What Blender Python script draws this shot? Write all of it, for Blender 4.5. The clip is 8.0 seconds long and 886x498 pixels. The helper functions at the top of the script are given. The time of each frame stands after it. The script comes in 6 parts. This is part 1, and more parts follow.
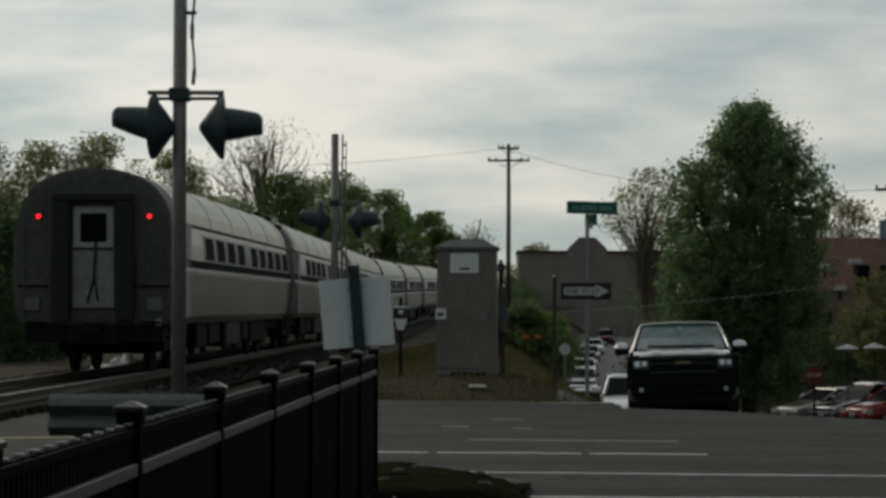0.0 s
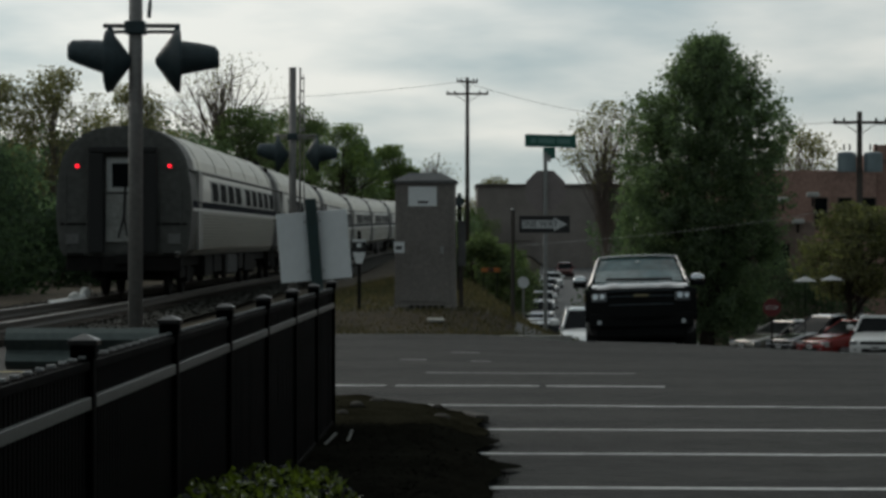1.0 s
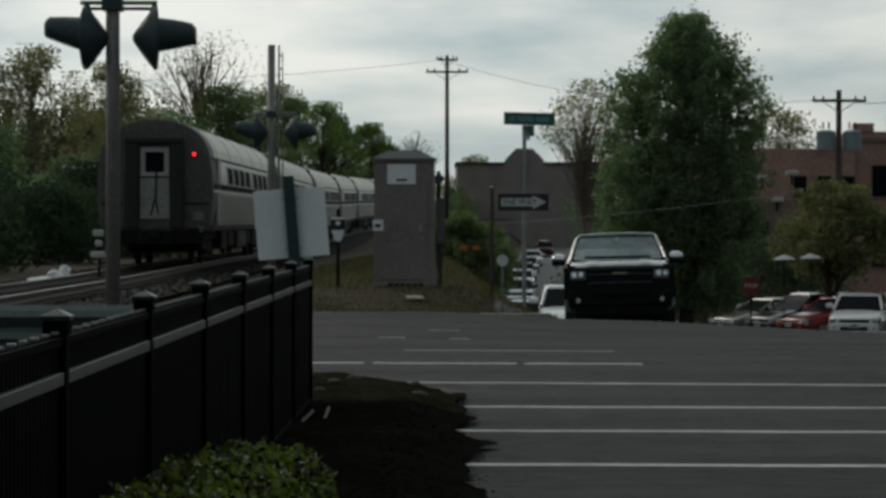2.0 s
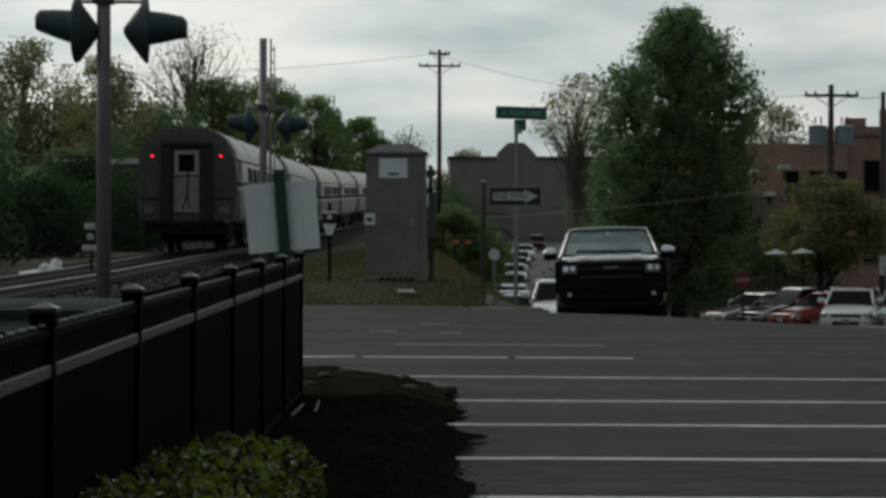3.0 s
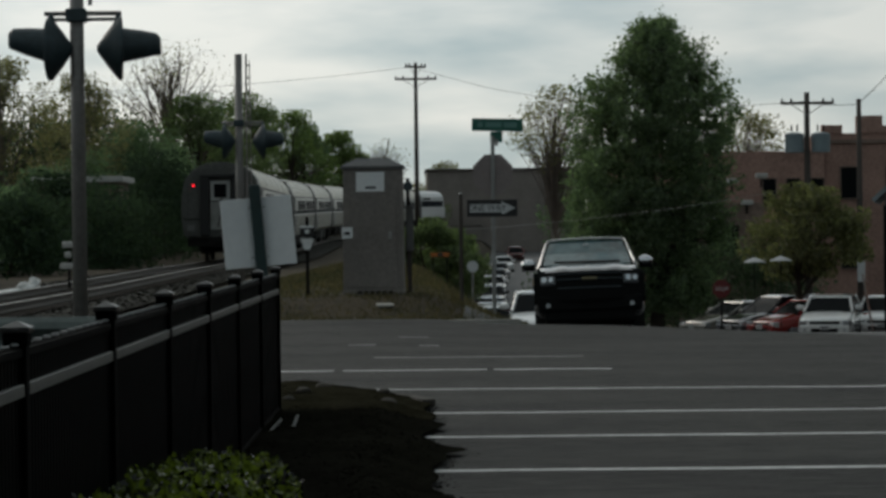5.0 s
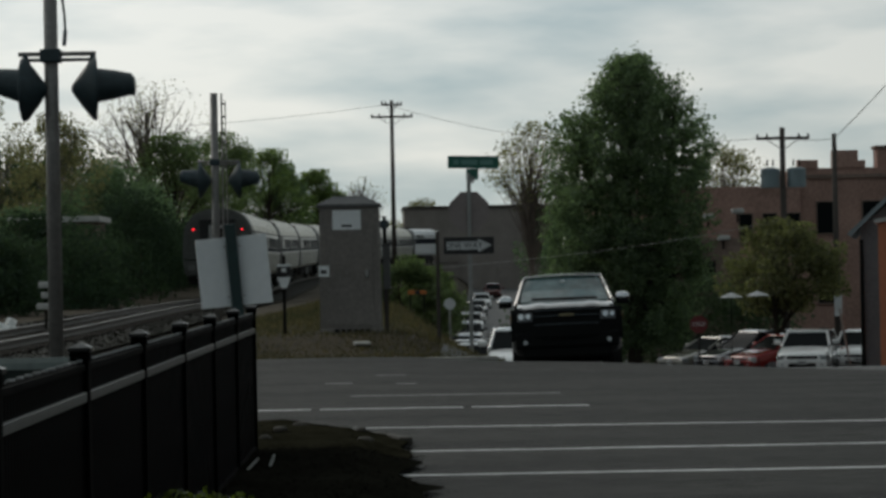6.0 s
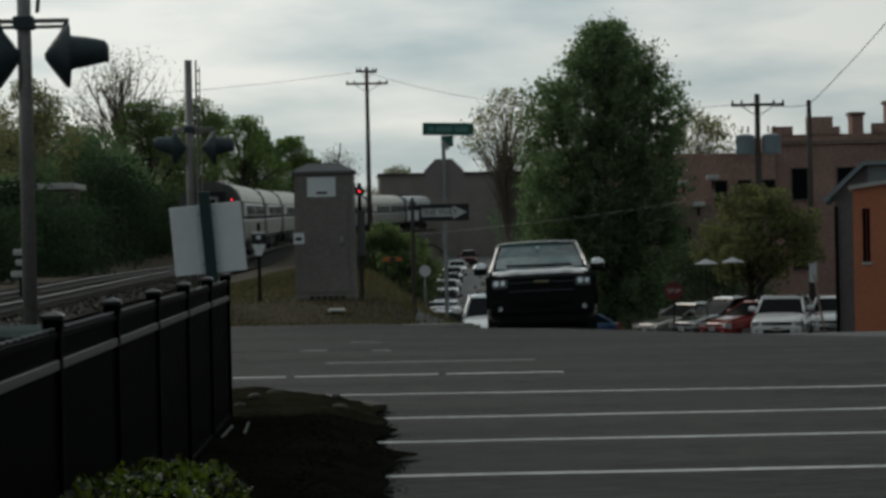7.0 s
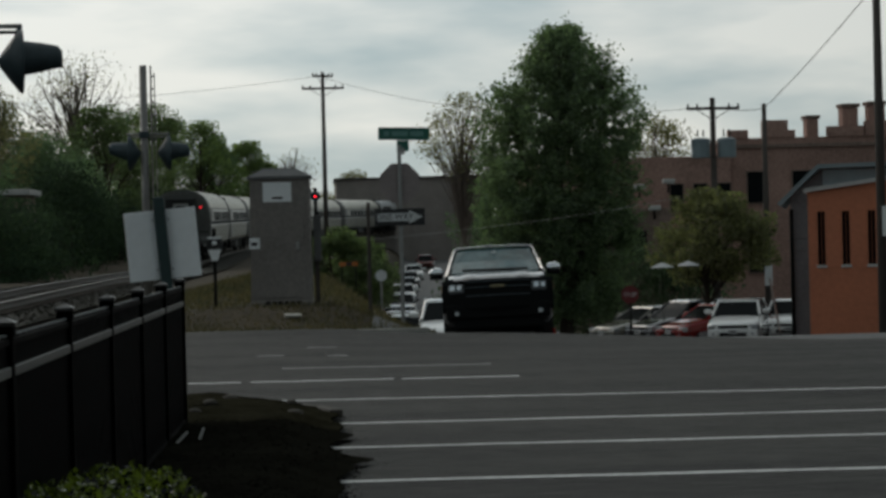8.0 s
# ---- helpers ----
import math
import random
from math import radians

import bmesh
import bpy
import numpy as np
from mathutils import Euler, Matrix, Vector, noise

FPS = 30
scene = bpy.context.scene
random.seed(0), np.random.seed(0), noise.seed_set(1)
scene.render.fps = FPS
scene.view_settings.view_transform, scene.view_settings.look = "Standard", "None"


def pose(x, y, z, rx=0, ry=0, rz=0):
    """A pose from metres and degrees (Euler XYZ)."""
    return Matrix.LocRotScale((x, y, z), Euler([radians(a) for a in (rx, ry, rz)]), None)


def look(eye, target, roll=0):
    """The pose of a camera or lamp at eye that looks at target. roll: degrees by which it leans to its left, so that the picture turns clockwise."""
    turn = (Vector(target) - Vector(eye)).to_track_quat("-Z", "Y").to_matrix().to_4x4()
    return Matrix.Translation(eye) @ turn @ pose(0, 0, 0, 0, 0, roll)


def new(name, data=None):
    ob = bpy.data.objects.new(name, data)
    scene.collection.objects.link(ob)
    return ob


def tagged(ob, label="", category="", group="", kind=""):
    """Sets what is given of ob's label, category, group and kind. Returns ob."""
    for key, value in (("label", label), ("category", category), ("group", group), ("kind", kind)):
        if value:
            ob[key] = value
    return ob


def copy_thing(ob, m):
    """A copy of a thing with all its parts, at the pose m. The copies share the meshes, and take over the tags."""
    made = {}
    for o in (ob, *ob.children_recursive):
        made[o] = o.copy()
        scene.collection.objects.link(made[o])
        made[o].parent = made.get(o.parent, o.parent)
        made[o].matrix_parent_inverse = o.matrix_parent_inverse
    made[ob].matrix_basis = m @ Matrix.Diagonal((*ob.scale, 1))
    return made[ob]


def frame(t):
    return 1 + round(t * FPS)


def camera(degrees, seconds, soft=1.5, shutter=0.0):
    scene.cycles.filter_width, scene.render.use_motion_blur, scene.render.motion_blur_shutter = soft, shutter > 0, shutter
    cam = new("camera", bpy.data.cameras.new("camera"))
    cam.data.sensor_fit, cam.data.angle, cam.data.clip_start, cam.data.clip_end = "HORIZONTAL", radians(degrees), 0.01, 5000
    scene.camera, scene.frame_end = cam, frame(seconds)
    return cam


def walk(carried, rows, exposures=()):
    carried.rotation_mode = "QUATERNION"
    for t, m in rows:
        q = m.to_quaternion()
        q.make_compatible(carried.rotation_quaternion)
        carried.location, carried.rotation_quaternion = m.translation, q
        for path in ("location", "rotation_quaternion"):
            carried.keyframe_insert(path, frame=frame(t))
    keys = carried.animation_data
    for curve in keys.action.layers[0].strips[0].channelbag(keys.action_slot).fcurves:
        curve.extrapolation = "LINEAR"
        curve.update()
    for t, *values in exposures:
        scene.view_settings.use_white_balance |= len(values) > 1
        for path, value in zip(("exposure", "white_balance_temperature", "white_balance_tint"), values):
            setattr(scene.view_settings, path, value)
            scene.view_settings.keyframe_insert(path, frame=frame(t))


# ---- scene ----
cam = camera(20.2, 8.0, soft=3.2)
# time, heading and tilt and lean in degrees, sideways shift and height of the eye in metres
PATH = [
    (0, -0.9419, 1.4758, 0.1323, -0.0164, 1.4732),
    (0.1, -1.2359, 1.2754, 0.0747, -0.0151, 1.472),
    (0.2, -0.6431, 0.9446, 0.017, -0.0139, 1.4708),
    (0.3, -0.2639, 0.5186, -0.0406, -0.0126, 1.4696),
    (0.4, -0.4822, 0.2604, -0.0983, -0.0114, 1.4684),
    (0.5, -0.3719, 0.0711, -0.1559, -0.0101, 1.4672),
    (0.6, -0.5355, 0.0962, -0.1247, -0.0081, 1.4678),
    (0.7, -0.3196, 0.3274, -0.0935, -0.0061, 1.4683),
    (0.8, -0.1519, 0.234, -0.0624, -0.004, 1.4689),
    (1, 0, -0.0521, 0, 0, 1.47),
    (1.2, -0.0458, -0.1942, -0.043, 0.0056, 1.4678),
    (1.5, -0.1675, -0.2027, -0.1074, 0.014, 1.4644),
    (1.7, 0.1753, -0.451, -0.0772, 0.0166, 1.4638),
    (2.8, 0.645, -0.6175, 0.0892, 0.0312, 1.4604),
    (3, 0.6355, -0.6872, 0.1194, 0.0338, 1.4598),
    (3.2, 0.8021, -0.9233, -0.0666, 0.0336, 1.4584),
    (3.5, 0.6202, -0.6657, -0.3456, 0.0332, 1.4563),
    (3.7, 0.5411, -0.2714, -0.331, 0.038, 1.4569),
    (4, 0.4282, -0.1896, -0.309, 0.0452, 1.4577),
    (4.2, 0.797, -0.3208, -0.3868, 0.0451, 1.4584),
    (4.5, 0.9634, -0.3896, -0.5036, 0.045, 1.4594),
    (4.7, 0.9906, -0.4176, -0.5874, 0.0477, 1.46),
    (5.8, 1.5057, 0.2244, -1.0481, 0.0622, 1.463),
    (6, 1.6566, 0.4559, -1.1319, 0.0649, 1.4636),
    (6.1, 2.0476, 0.322, -1.1078, 0.0658, 1.464),
    (6.2, 2.4996, 0.5342, -1.0837, 0.0667, 1.4645),
    (6.3, 2.3831, 0.6531, -1.0595, 0.0675, 1.4649),
    (6.4, 2.4821, 0.599, -1.0354, 0.0684, 1.4654),
    (6.5, 2.4514, 0.3031, -1.0113, 0.0693, 1.4658),
    (6.6, 2.3916, 0.1034, -1.0507, 0.0704, 1.4657),
    (6.7, 2.5288, -0.0425, -1.0901, 0.0715, 1.4657),
    (6.8, 2.461, -0.0183, -1.1296, 0.0727, 1.4656),
    (6.9, 2.5202, -0.1447, -1.169, 0.0738, 1.4656),
    (7, 2.2043, -0.319, -1.2084, 0.0749, 1.4655),
    (7.1, 2.2999, -0.4006, -1.2179, 0.077, 1.4656),
    (7.2, 2.1267, -0.4414, -1.2274, 0.079, 1.4657),
    (7.3, 2.388, -0.2602, -1.2369, 0.0811, 1.4658),
    (7.4, 2.9302, -0.316, -1.2464, 0.0831, 1.4659),
    (7.5, 2.8425, -0.3291, -1.2559, 0.0852, 1.466),
    (7.6, 3.2358, -0.3475, -1.2887, 0.0861, 1.4664),
    (7.7, 3.326, -0.4262, -1.3215, 0.087, 1.4668),
    (7.8, 3.2831, -0.3098, -1.3543, 0.088, 1.4671),
    (8, 3.2011, -0.2404, -1.4199, 0.0898, 1.4679),
]


def held(heading, tilt, lean, x, z):
    a, b = radians(heading), radians(tilt)
    way = Vector((math.sin(a) * math.cos(b), math.cos(a) * math.cos(b), math.sin(b)))
    eye = Vector((x, 0, z))
    return look(eye, eye + way, lean)


# the picture starts a little darker and warmer, then settles
walk(cam, [(t, held(*row)) for t, *row in PATH], ((0, -0.12, 6800, 12), (0.5, -0.08, 6620, 11), (1.0, 0.0, 6500, 10), (8, 0.0, 6500, 10)))

# ---- sky and sun: an overcast evening, brighter low on the left ----
world = bpy.data.worlds.new("sky")
scene.world = world
world.use_nodes = True
wn, wl = world.node_tree.nodes, world.node_tree.links
wn.clear()
w_out = wn.new("ShaderNodeOutputWorld")
w_sky = wn.new("ShaderNodeTexSky")
w_sky.sky_type, w_sky.sun_disc = "NISHITA", False
w_sky.sun_elevation, w_sky.sun_rotation = radians(28), radians(-35)
w_co = wn.new("ShaderNodeTexCoord")
w_map = wn.new("ShaderNodeMapping")
w_map.inputs["Scale"].default_value = (4.2, 4.2, 17.0)
w_map.inputs["Location"].default_value = (1.3, 0.2, 0.4)
w_noise = wn.new("ShaderNodeTexNoise")
w_noise.inputs["Scale"].default_value = 1.6
w_noise.inputs["Detail"].default_value = 5
w_noise.inputs["Roughness"].default_value = 0.5
w_ramp = wn.new("ShaderNodeValToRGB")
w_ramp.color_ramp.elements[0].position, w_ramp.color_ramp.elements[0].color = 0.36, (0.305, 0.365, 0.385, 1)
w_ramp.color_ramp.elements[1].position, w_ramp.color_ramp.elements[1].color = 0.60, (0.615, 0.605, 0.575, 1)
w_bg1 = wn.new("ShaderNodeBackground")
w_bg2 = wn.new("ShaderNodeBackground")
w_bg1.inputs["Strength"].default_value = 0.01
w_bg2.inputs["Strength"].default_value = 1.0
w_add = wn.new("ShaderNodeAddShader")
wl.new(w_co.outputs["Generated"], w_map.inputs["Vector"])
wl.new(w_map.outputs["Vector"], w_noise.inputs["Vector"])
wl.new(w_noise.outputs["Fac"], w_ramp.inputs["Fac"])
wl.new(w_sky.outputs["Color"], w_bg1.inputs["Color"])
# the clouds are brightest towards the hidden low sun and dim away from it
w_dot = wn.new("ShaderNodeVectorMath")
w_dot.operation = "DOT_PRODUCT"
w_dot.inputs[1].default_value = Vector((-0.55, 0.82, 0.22)).normalized()
w_fall = wn.new("ShaderNodeMapRange")
w_fall.inputs["From Min"].default_value = -1.0
w_pow = wn.new("ShaderNodeMath")
w_pow.operation = "POWER"
w_pow.inputs[1].default_value = 3.0
w_floor = wn.new("ShaderNodeVectorMath")
w_floor.operation = "MULTIPLY_ADD"
w_floor.inputs[1].default_value = (1.0, 1.0, 1.0)
w_floor.inputs[2].default_value = (0.365, 0.41, 0.415)
w_mul = wn.new("ShaderNodeVectorMath")
w_mul.operation = "MULTIPLY"
wl.new(w_co.outputs["Generated"], w_dot.inputs[0])
wl.new(w_dot.outputs["Value"], w_fall.inputs["Value"])
wl.new(w_fall.outputs["Result"], w_pow.inputs[0])
wl.new(w_pow.outputs["Value"], w_floor.inputs[0])
wl.new(w_ramp.outputs["Color"], w_mul.inputs[0])
wl.new(w_floor.outputs["Vector"], w_mul.inputs[1])
wl.new(w_mul.outputs["Vector"], w_bg2.inputs["Color"])
wl.new(w_bg1.outputs["Background"], w_add.inputs[0])
wl.new(w_bg2.outputs["Background"], w_add.inputs[1])
wl.new(w_add.outputs["Shader"], w_out.inputs["Surface"])

sun = new("sun", bpy.data.lights.new("sun", "SUN"))
sun.data.energy, sun.data.angle, sun.data.color = 0.5, radians(25), (1.0, 0.93, 0.82)
sun.matrix_world = look((-60, 100, 62), (0, 0, 0))


# ---- materials ----
def mat(name, colour, rough=0.6, metal=0.0, vary=0.25, scale=3.0, fine=40.0, bump=0.0, bump_scale=60.0, tint=None, rand=0.0, stretch=None, spec=0.5, leaf=0.0, tight=0.15):
    m = bpy.data.materials.new(name)
    m.use_nodes = True
    n, l = m.node_tree.nodes, m.node_tree.links
    b = n["Principled BSDF"]
    b.inputs["Metallic"].default_value, b.inputs["Roughness"].default_value = metal, rough
    b.inputs["Specular IOR Level"].default_value = spec
    co = n.new("ShaderNodeTexCoord")
    vec = co.outputs["Object"]
    if stretch:
        mp = n.new("ShaderNodeMapping")
        mp.inputs["Scale"].default_value = stretch
        l.new(vec, mp.inputs["Vector"])
        vec = mp.outputs["Vector"]
    big, small = n.new("ShaderNodeTexNoise"), n.new("ShaderNodeTexNoise")
    for tex, s in ((big, scale), (small, fine)):
        tex.inputs["Scale"].default_value = s
        tex.inputs["Detail"].default_value = 4
        l.new(vec, tex.inputs["Vector"])
    add = n.new("ShaderNodeMath")
    add.operation = "ADD"
    l.new(big.outputs["Fac"], add.inputs[0])
    l.new(small.outputs["Fac"], add.inputs[1])
    last = add.outputs[0]
    if rand:
        info = n.new("ShaderNodeObjectInfo")
        geo = n.new("ShaderNodeNewGeometry")
        pick = n.new("ShaderNodeMath")
        pick.operation = "MULTIPLY_ADD"
        l.new(geo.outputs["Random Per Island"] if rand < 0 else info.outputs["Random"], pick.inputs[0])
        pick.inputs[1].default_value = abs(rand)
        l.new(last, pick.inputs[2])
        shift = n.new("ShaderNodeMath")
        shift.operation = "SUBTRACT"
        l.new(pick.outputs[0], shift.inputs[0])
        shift.inputs[1].default_value = abs(rand) / 2
        last = shift.outputs[0]
    ramp = n.new("ShaderNodeValToRGB")
    c = Vector(colour)
    t = Vector(tint) if tint else c
    ramp.color_ramp.elements[0].position, ramp.color_ramp.elements[0].color = 0.5 - tight, (*(c * (1 - vary)), 1)
    ramp.color_ramp.elements[1].position, ramp.color_ramp.elements[1].color = 0.5 + tight, (*(t * (1 + vary)), 1)
    half = n.new("ShaderNodeMath")
    half.operation = "MULTIPLY"
    half.inputs[1].default_value = 0.5
    l.new(last, half.inputs[0])
    l.new(half.outputs[0], ramp.inputs["Fac"])
    l.new(ramp.outputs["Color"], b.inputs["Base Color"])
    rr = n.new("ShaderNodeMapRange")
    rr.inputs["To Min"].default_value, rr.inputs["To Max"].default_value = max(0.02, rough - 0.1), min(1, rough + 0.1)
    l.new(big.outputs["Fac"], rr.inputs["Value"])
    l.new(rr.outputs["Result"], b.inputs["Roughness"])
    if leaf:
        thin, blend, out = n.new("ShaderNodeBsdfTranslucent"), n.new("ShaderNodeMixShader"), n["Material Output"]
        warm = n.new("ShaderNodeVectorMath")
        warm.operation = "MULTIPLY"
        warm.inputs[1].default_value = (1.9, 2.1, 1.3)
        l.new(ramp.outputs["Color"], warm.inputs[0])
        l.new(warm.outputs["Vector"], thin.inputs["Color"])
        blend.inputs["Fac"].default_value = leaf
        l.new(b.outputs["BSDF"], blend.inputs[1])
        l.new(thin.outputs["BSDF"], blend.inputs[2])
        l.new(blend.outputs["Shader"], out.inputs["Surface"])
    if bump:
        bt, bp = n.new("ShaderNodeTexNoise"), n.new("ShaderNodeBump")
        bt.inputs["Scale"].default_value, bt.inputs["Detail"].default_value = bump_scale, 5
        bp.inputs["Strength"].default_value, bp.inputs["Distance"].default_value = bump, 0.02
        l.new(vec, bt.inputs["Vector"])
        l.new(bt.outputs["Fac"], bp.inputs["Height"])
        l.new(bp.outputs["Normal"], b.inputs["Normal"])
    return m


def glow(name, colour, strength):
    m = bpy.data.materials.new(name)
    m.use_nodes = True
    b = m.node_tree.nodes["Principled BSDF"]
    b.inputs["Base Color"].default_value = (*colour, 1)
    b.inputs["Emission Color"].default_value = (*colour, 1)
    b.inputs["Emission Strength"].default_value = strength
    return m


ASPHALT = mat("asphalt", (0.0222, 0.0222, 0.0198), 0.82, 0, 0.85, 0.8, 14.0, 0.5, 90, stretch=(0.22, 1, 1), spec=0.26, tight=0.075)
STREET = mat("street_asphalt", (0.10, 0.10, 0.10), 0.85, 0, 0.2, 0.3, 7.0, 0.3, 60)
PAINT_LINE = mat("worn_white_paint", (0.52, 0.52, 0.51), 0.7, 0, 0.35, 1.4, 14.0, 0.2, 60)
FADED_LINE = mat("faded_white_paint", (0.20, 0.20, 0.195), 0.8, 0, 0.5, 1.4, 14.0)
YELLOW_LINE = mat("worn_yellow_paint", (0.5, 0.42, 0.2), 0.7, 0, 0.4, 1.4, 14.0)
GRASS = mat("grass_ground", (0.034, 0.033, 0.018), 0.95, 0, 0.5, 0.25, 6.0, 0.6, 20, tint=(0.054, 0.041, 0.027), spec=0.12)
BLADES = mat("grass_blades", (0.042, 0.048, 0.024), 0.8, 0, 0.4, 0.3, 5.0, leaf=0.4, rand=-0.6, tint=(0.072, 0.056, 0.034))
MULCH = mat("dark_mulch", (0.0118, 0.0115, 0.0088), 0.95, 0, 0.5, 2.0, 30.0, 0.9, 40, spec=0.0)
CHIPS = mat("mulch_chips", (0.0112, 0.0108, 0.0080), 0.9, 0, 0.4, 2.0, 30.0, spec=0.0, rand=-0.8)
BALLAST = mat("track_ballast", (0.021, 0.021, 0.016), 0.95, 0, 0.5, 0.6, 14.0, 0.9, 25, spec=0.12)
STONES = mat("ballast_stones", (0.024, 0.024, 0.019), 0.9, 0, 0.4, 1.0, 9.0, rand=-0.8, spec=0.12)
TIE = mat("creosoted_wood", (0.025, 0.021, 0.017), 0.9, 0, 0.35, 1.5, 12.0, 0.5, 30, rand=0.5, spec=0.12)
RAIL = mat("worn_rail_steel", (0.07, 0.06, 0.048), 0.6, 0.3, 0.3, 2.0, 20.0)
RAILTOP = mat("polished_rail_top", (0.22, 0.21, 0.20), 0.45, 0.8, 0.1, 2.0, 20.0)
CONCRETE = mat("old_concrete", (0.33, 0.32, 0.29), 0.9, 0, 0.3, 1.2, 14.0, 0.4, 40)
BUNGALOW = mat("weathered_grey_render", (0.195, 0.177, 0.162), 0.85, 0, 0.22, 1.3, 16.0, 0.4, 30)
BUNGALOW_ROOF = mat("bungalow_roof_grey", (0.13, 0.13, 0.13), 0.7, 0.2, 0.2, 2.0, 20.0)
FENCE = mat("black_powder_coat", (0.0014, 0.0016, 0.0016), 0.6, 0, 0.2, 4.0, 60.0, 0.1, 90, spec=0.015)
FENCERAIL = mat("black_cap_gloss", (0.005, 0.0055, 0.0055), 0.3, 0, 0.2, 4.0, 60.0, 0.1, 90, spec=0.5)
# lighter than the black fence: the rail's sky sheen is in this grey
RAILGREY = mat("sky_sheen_grey_rail", (0.11, 0.115, 0.108), 0.4, 0, 0.3, 3.0, 30.0, spec=0.4)
# pale colour for the sky glints on the picket tops
PICKETGLINT = mat("picket_sky_glint", (0.24, 0.25, 0.25), 0.4, 0.3, 0.4, 6.0, 40.0)
GALV = mat("galvanised_steel", (0.30, 0.30, 0.29), 0.5, 0.6, 0.2, 3.0, 30.0, 0.1, 40)
MASTPAINT = mat("aluminium_painted_mast", (0.22, 0.21, 0.20), 0.5, 0.4, 0.2, 3.0, 25.0)
SIGNALBLACK = mat("signal_black_paint", (0.026, 0.046, 0.054), 0.55, 0, 0.3, 3.0, 20.0)
SIGNWHITE = mat("matt_white_sign_back", (0.78, 0.80, 0.81), 0.5, 0, 0.05, 1.5, 15.0)
GREENPOST = mat("green_post_paint", (0.012, 0.035, 0.035), 0.5, 0, 0.2, 3.0, 25.0)
SIGNGREEN = mat("street_sign_green", (0.014, 0.12, 0.09), 0.45, 0, 0.15, 3.0, 25.0)
SIGNBLACK = mat("sign_black", (0.012, 0.012, 0.013), 0.5, 0, 0.2, 3.0, 25.0)
SIGNBACK = mat("bare_aluminium_back", (0.25, 0.212, 0.205), 0.6, 0.15, 0.12, 3.0, 25.0)
LETTER = mat("sign_letter_white", (0.78, 0.80, 0.80), 0.5, 0, 0.1, 3.0, 25.0)
STOPRED = mat("stop_sign_red", (0.13, 0.015, 0.015), 0.5, 0, 0.1, 3.0, 25.0)
AMBERBOARD = mat("amber_glint_orange", (0.42, 0.13, 0.02), 0.5, 0, 0.1, 3.0, 25.0)
WOODPOLE = mat("weathered_pole_wood", (0.065, 0.055, 0.048), 0.9, 0, 0.3, 1.0, 10.0, 0.4, 12, stretch=(3, 3, 0.3))
STEEL = mat("stainless_fluted_steel", (0.46, 0.45, 0.42), 0.38, 0.75, 0.18, 0.5, 9.0, stretch=(1, 0.15, 2))
# darker than the shell: the flutes' shadow lines are put into this steel
FLUTE = mat("shaded_fluted_steel", (0.235, 0.230, 0.195), 0.5, 0.45, 0.25, 0.5, 9.0, stretch=(1, 0.15, 2))
ROOFSTEEL = mat("dull_stainless_roof", (0.50, 0.48, 0.42), 0.45, 0.65, 0.18, 0.4, 5.0)
ENDSTEEL = mat("grimy_end_steel", (0.076, 0.077, 0.071), 0.6, 0.2, 0.32, 0.8, 7.0, 0.15, 20)
DOORSTEEL = mat("end_door_steel", (0.25, 0.25, 0.235), 0.5, 0.2, 0.3, 1.5, 12.0)
RUBBER = mat("black_rubber", (0.016, 0.016, 0.016), 0.8, 0, 0.2, 3.0, 30.0)
UNDER = mat("undercarriage_grime", (0.015, 0.014, 0.013), 0.85, 0, 0.4, 2.0, 15.0, spec=0.12)
DARKGLASS = mat("dark_tinted_glass", (0.007, 0.009, 0.010), 0.2, 0, 0.1, 1.0, 5.0, spec=0.03)
COACHGLASS = mat("dark_coach_glass", (0.008, 0.009, 0.010), 0.7, 0, 0.1, 1.0, 5.0, spec=0.02)
BLUESTRIPE = mat("dark_blue_band", (0.010, 0.013, 0.020), 0.8, 0, 0.1, 1.0, 10.0, spec=0.04)
WHITESTRIPE = mat("white_band", (0.72, 0.72, 0.70), 0.4, 0, 0.1, 1.0, 10.0)
LOCOWHITE = mat("pale_locomotive_paint", (0.62, 0.63, 0.64), 0.4, 0.1, 0.12, 0.6, 10.0)
REDGLOW = glow("red_marker_lens", (1.0, 0.012, 0.03), 2.2)
LAMPGLOW = glow("small_white_lamp", (1.0, 0.85, 0.7), 0.5)
CHROME = mat("chrome", (0.75, 0.75, 0.76), 0.15, 0.95, 0.05, 3.0, 20.0)
LENSGLASS = mat("headlamp_glass", (0.34, 0.35, 0.36), 0.15, 0.4, 0.15, 8.0, 40.0)
TAILRED = mat("tail_lamp_red", (0.4, 0.02, 0.02), 0.25, 0, 0.1, 3.0, 20.0)
PLASTIC = mat("black_plastic_trim", (0.0055, 0.006, 0.006), 0.6, 0, 0.2, 3.0, 30.0, spec=0.08)
ALLOY = mat("alloy_rim", (0.45, 0.45, 0.46), 0.3, 0.8, 0.1, 3.0, 20.0)
PLATE = mat("plate_white", (0.55, 0.55, 0.55), 0.5, 0, 0.05, 3.0, 20.0)
GOLD = mat("gold_badge", (0.20, 0.17, 0.10), 0.3, 0.6, 0.1, 3.0, 20.0)
# this red is lightened and greyed, with distance haze in the colour
BRICK = mat("dark_red_brick", (0.34, 0.215, 0.178), 0.9, 0, 0.3, 0.5, 6.0, 0.3, 12, spec=0.12)
BRICKDARK = mat("old_brown_brick", (0.21, 0.155, 0.13), 0.9, 0, 0.3, 0.4, 5.0, 0.3, 12, spec=0.12)
# the far hall's brown is paled for haze as well
HALLBRICK = mat("hazy_brown_brick", (0.26, 0.228, 0.210), 0.9, 0, 0.2, 0.4, 5.0, spec=0.1)
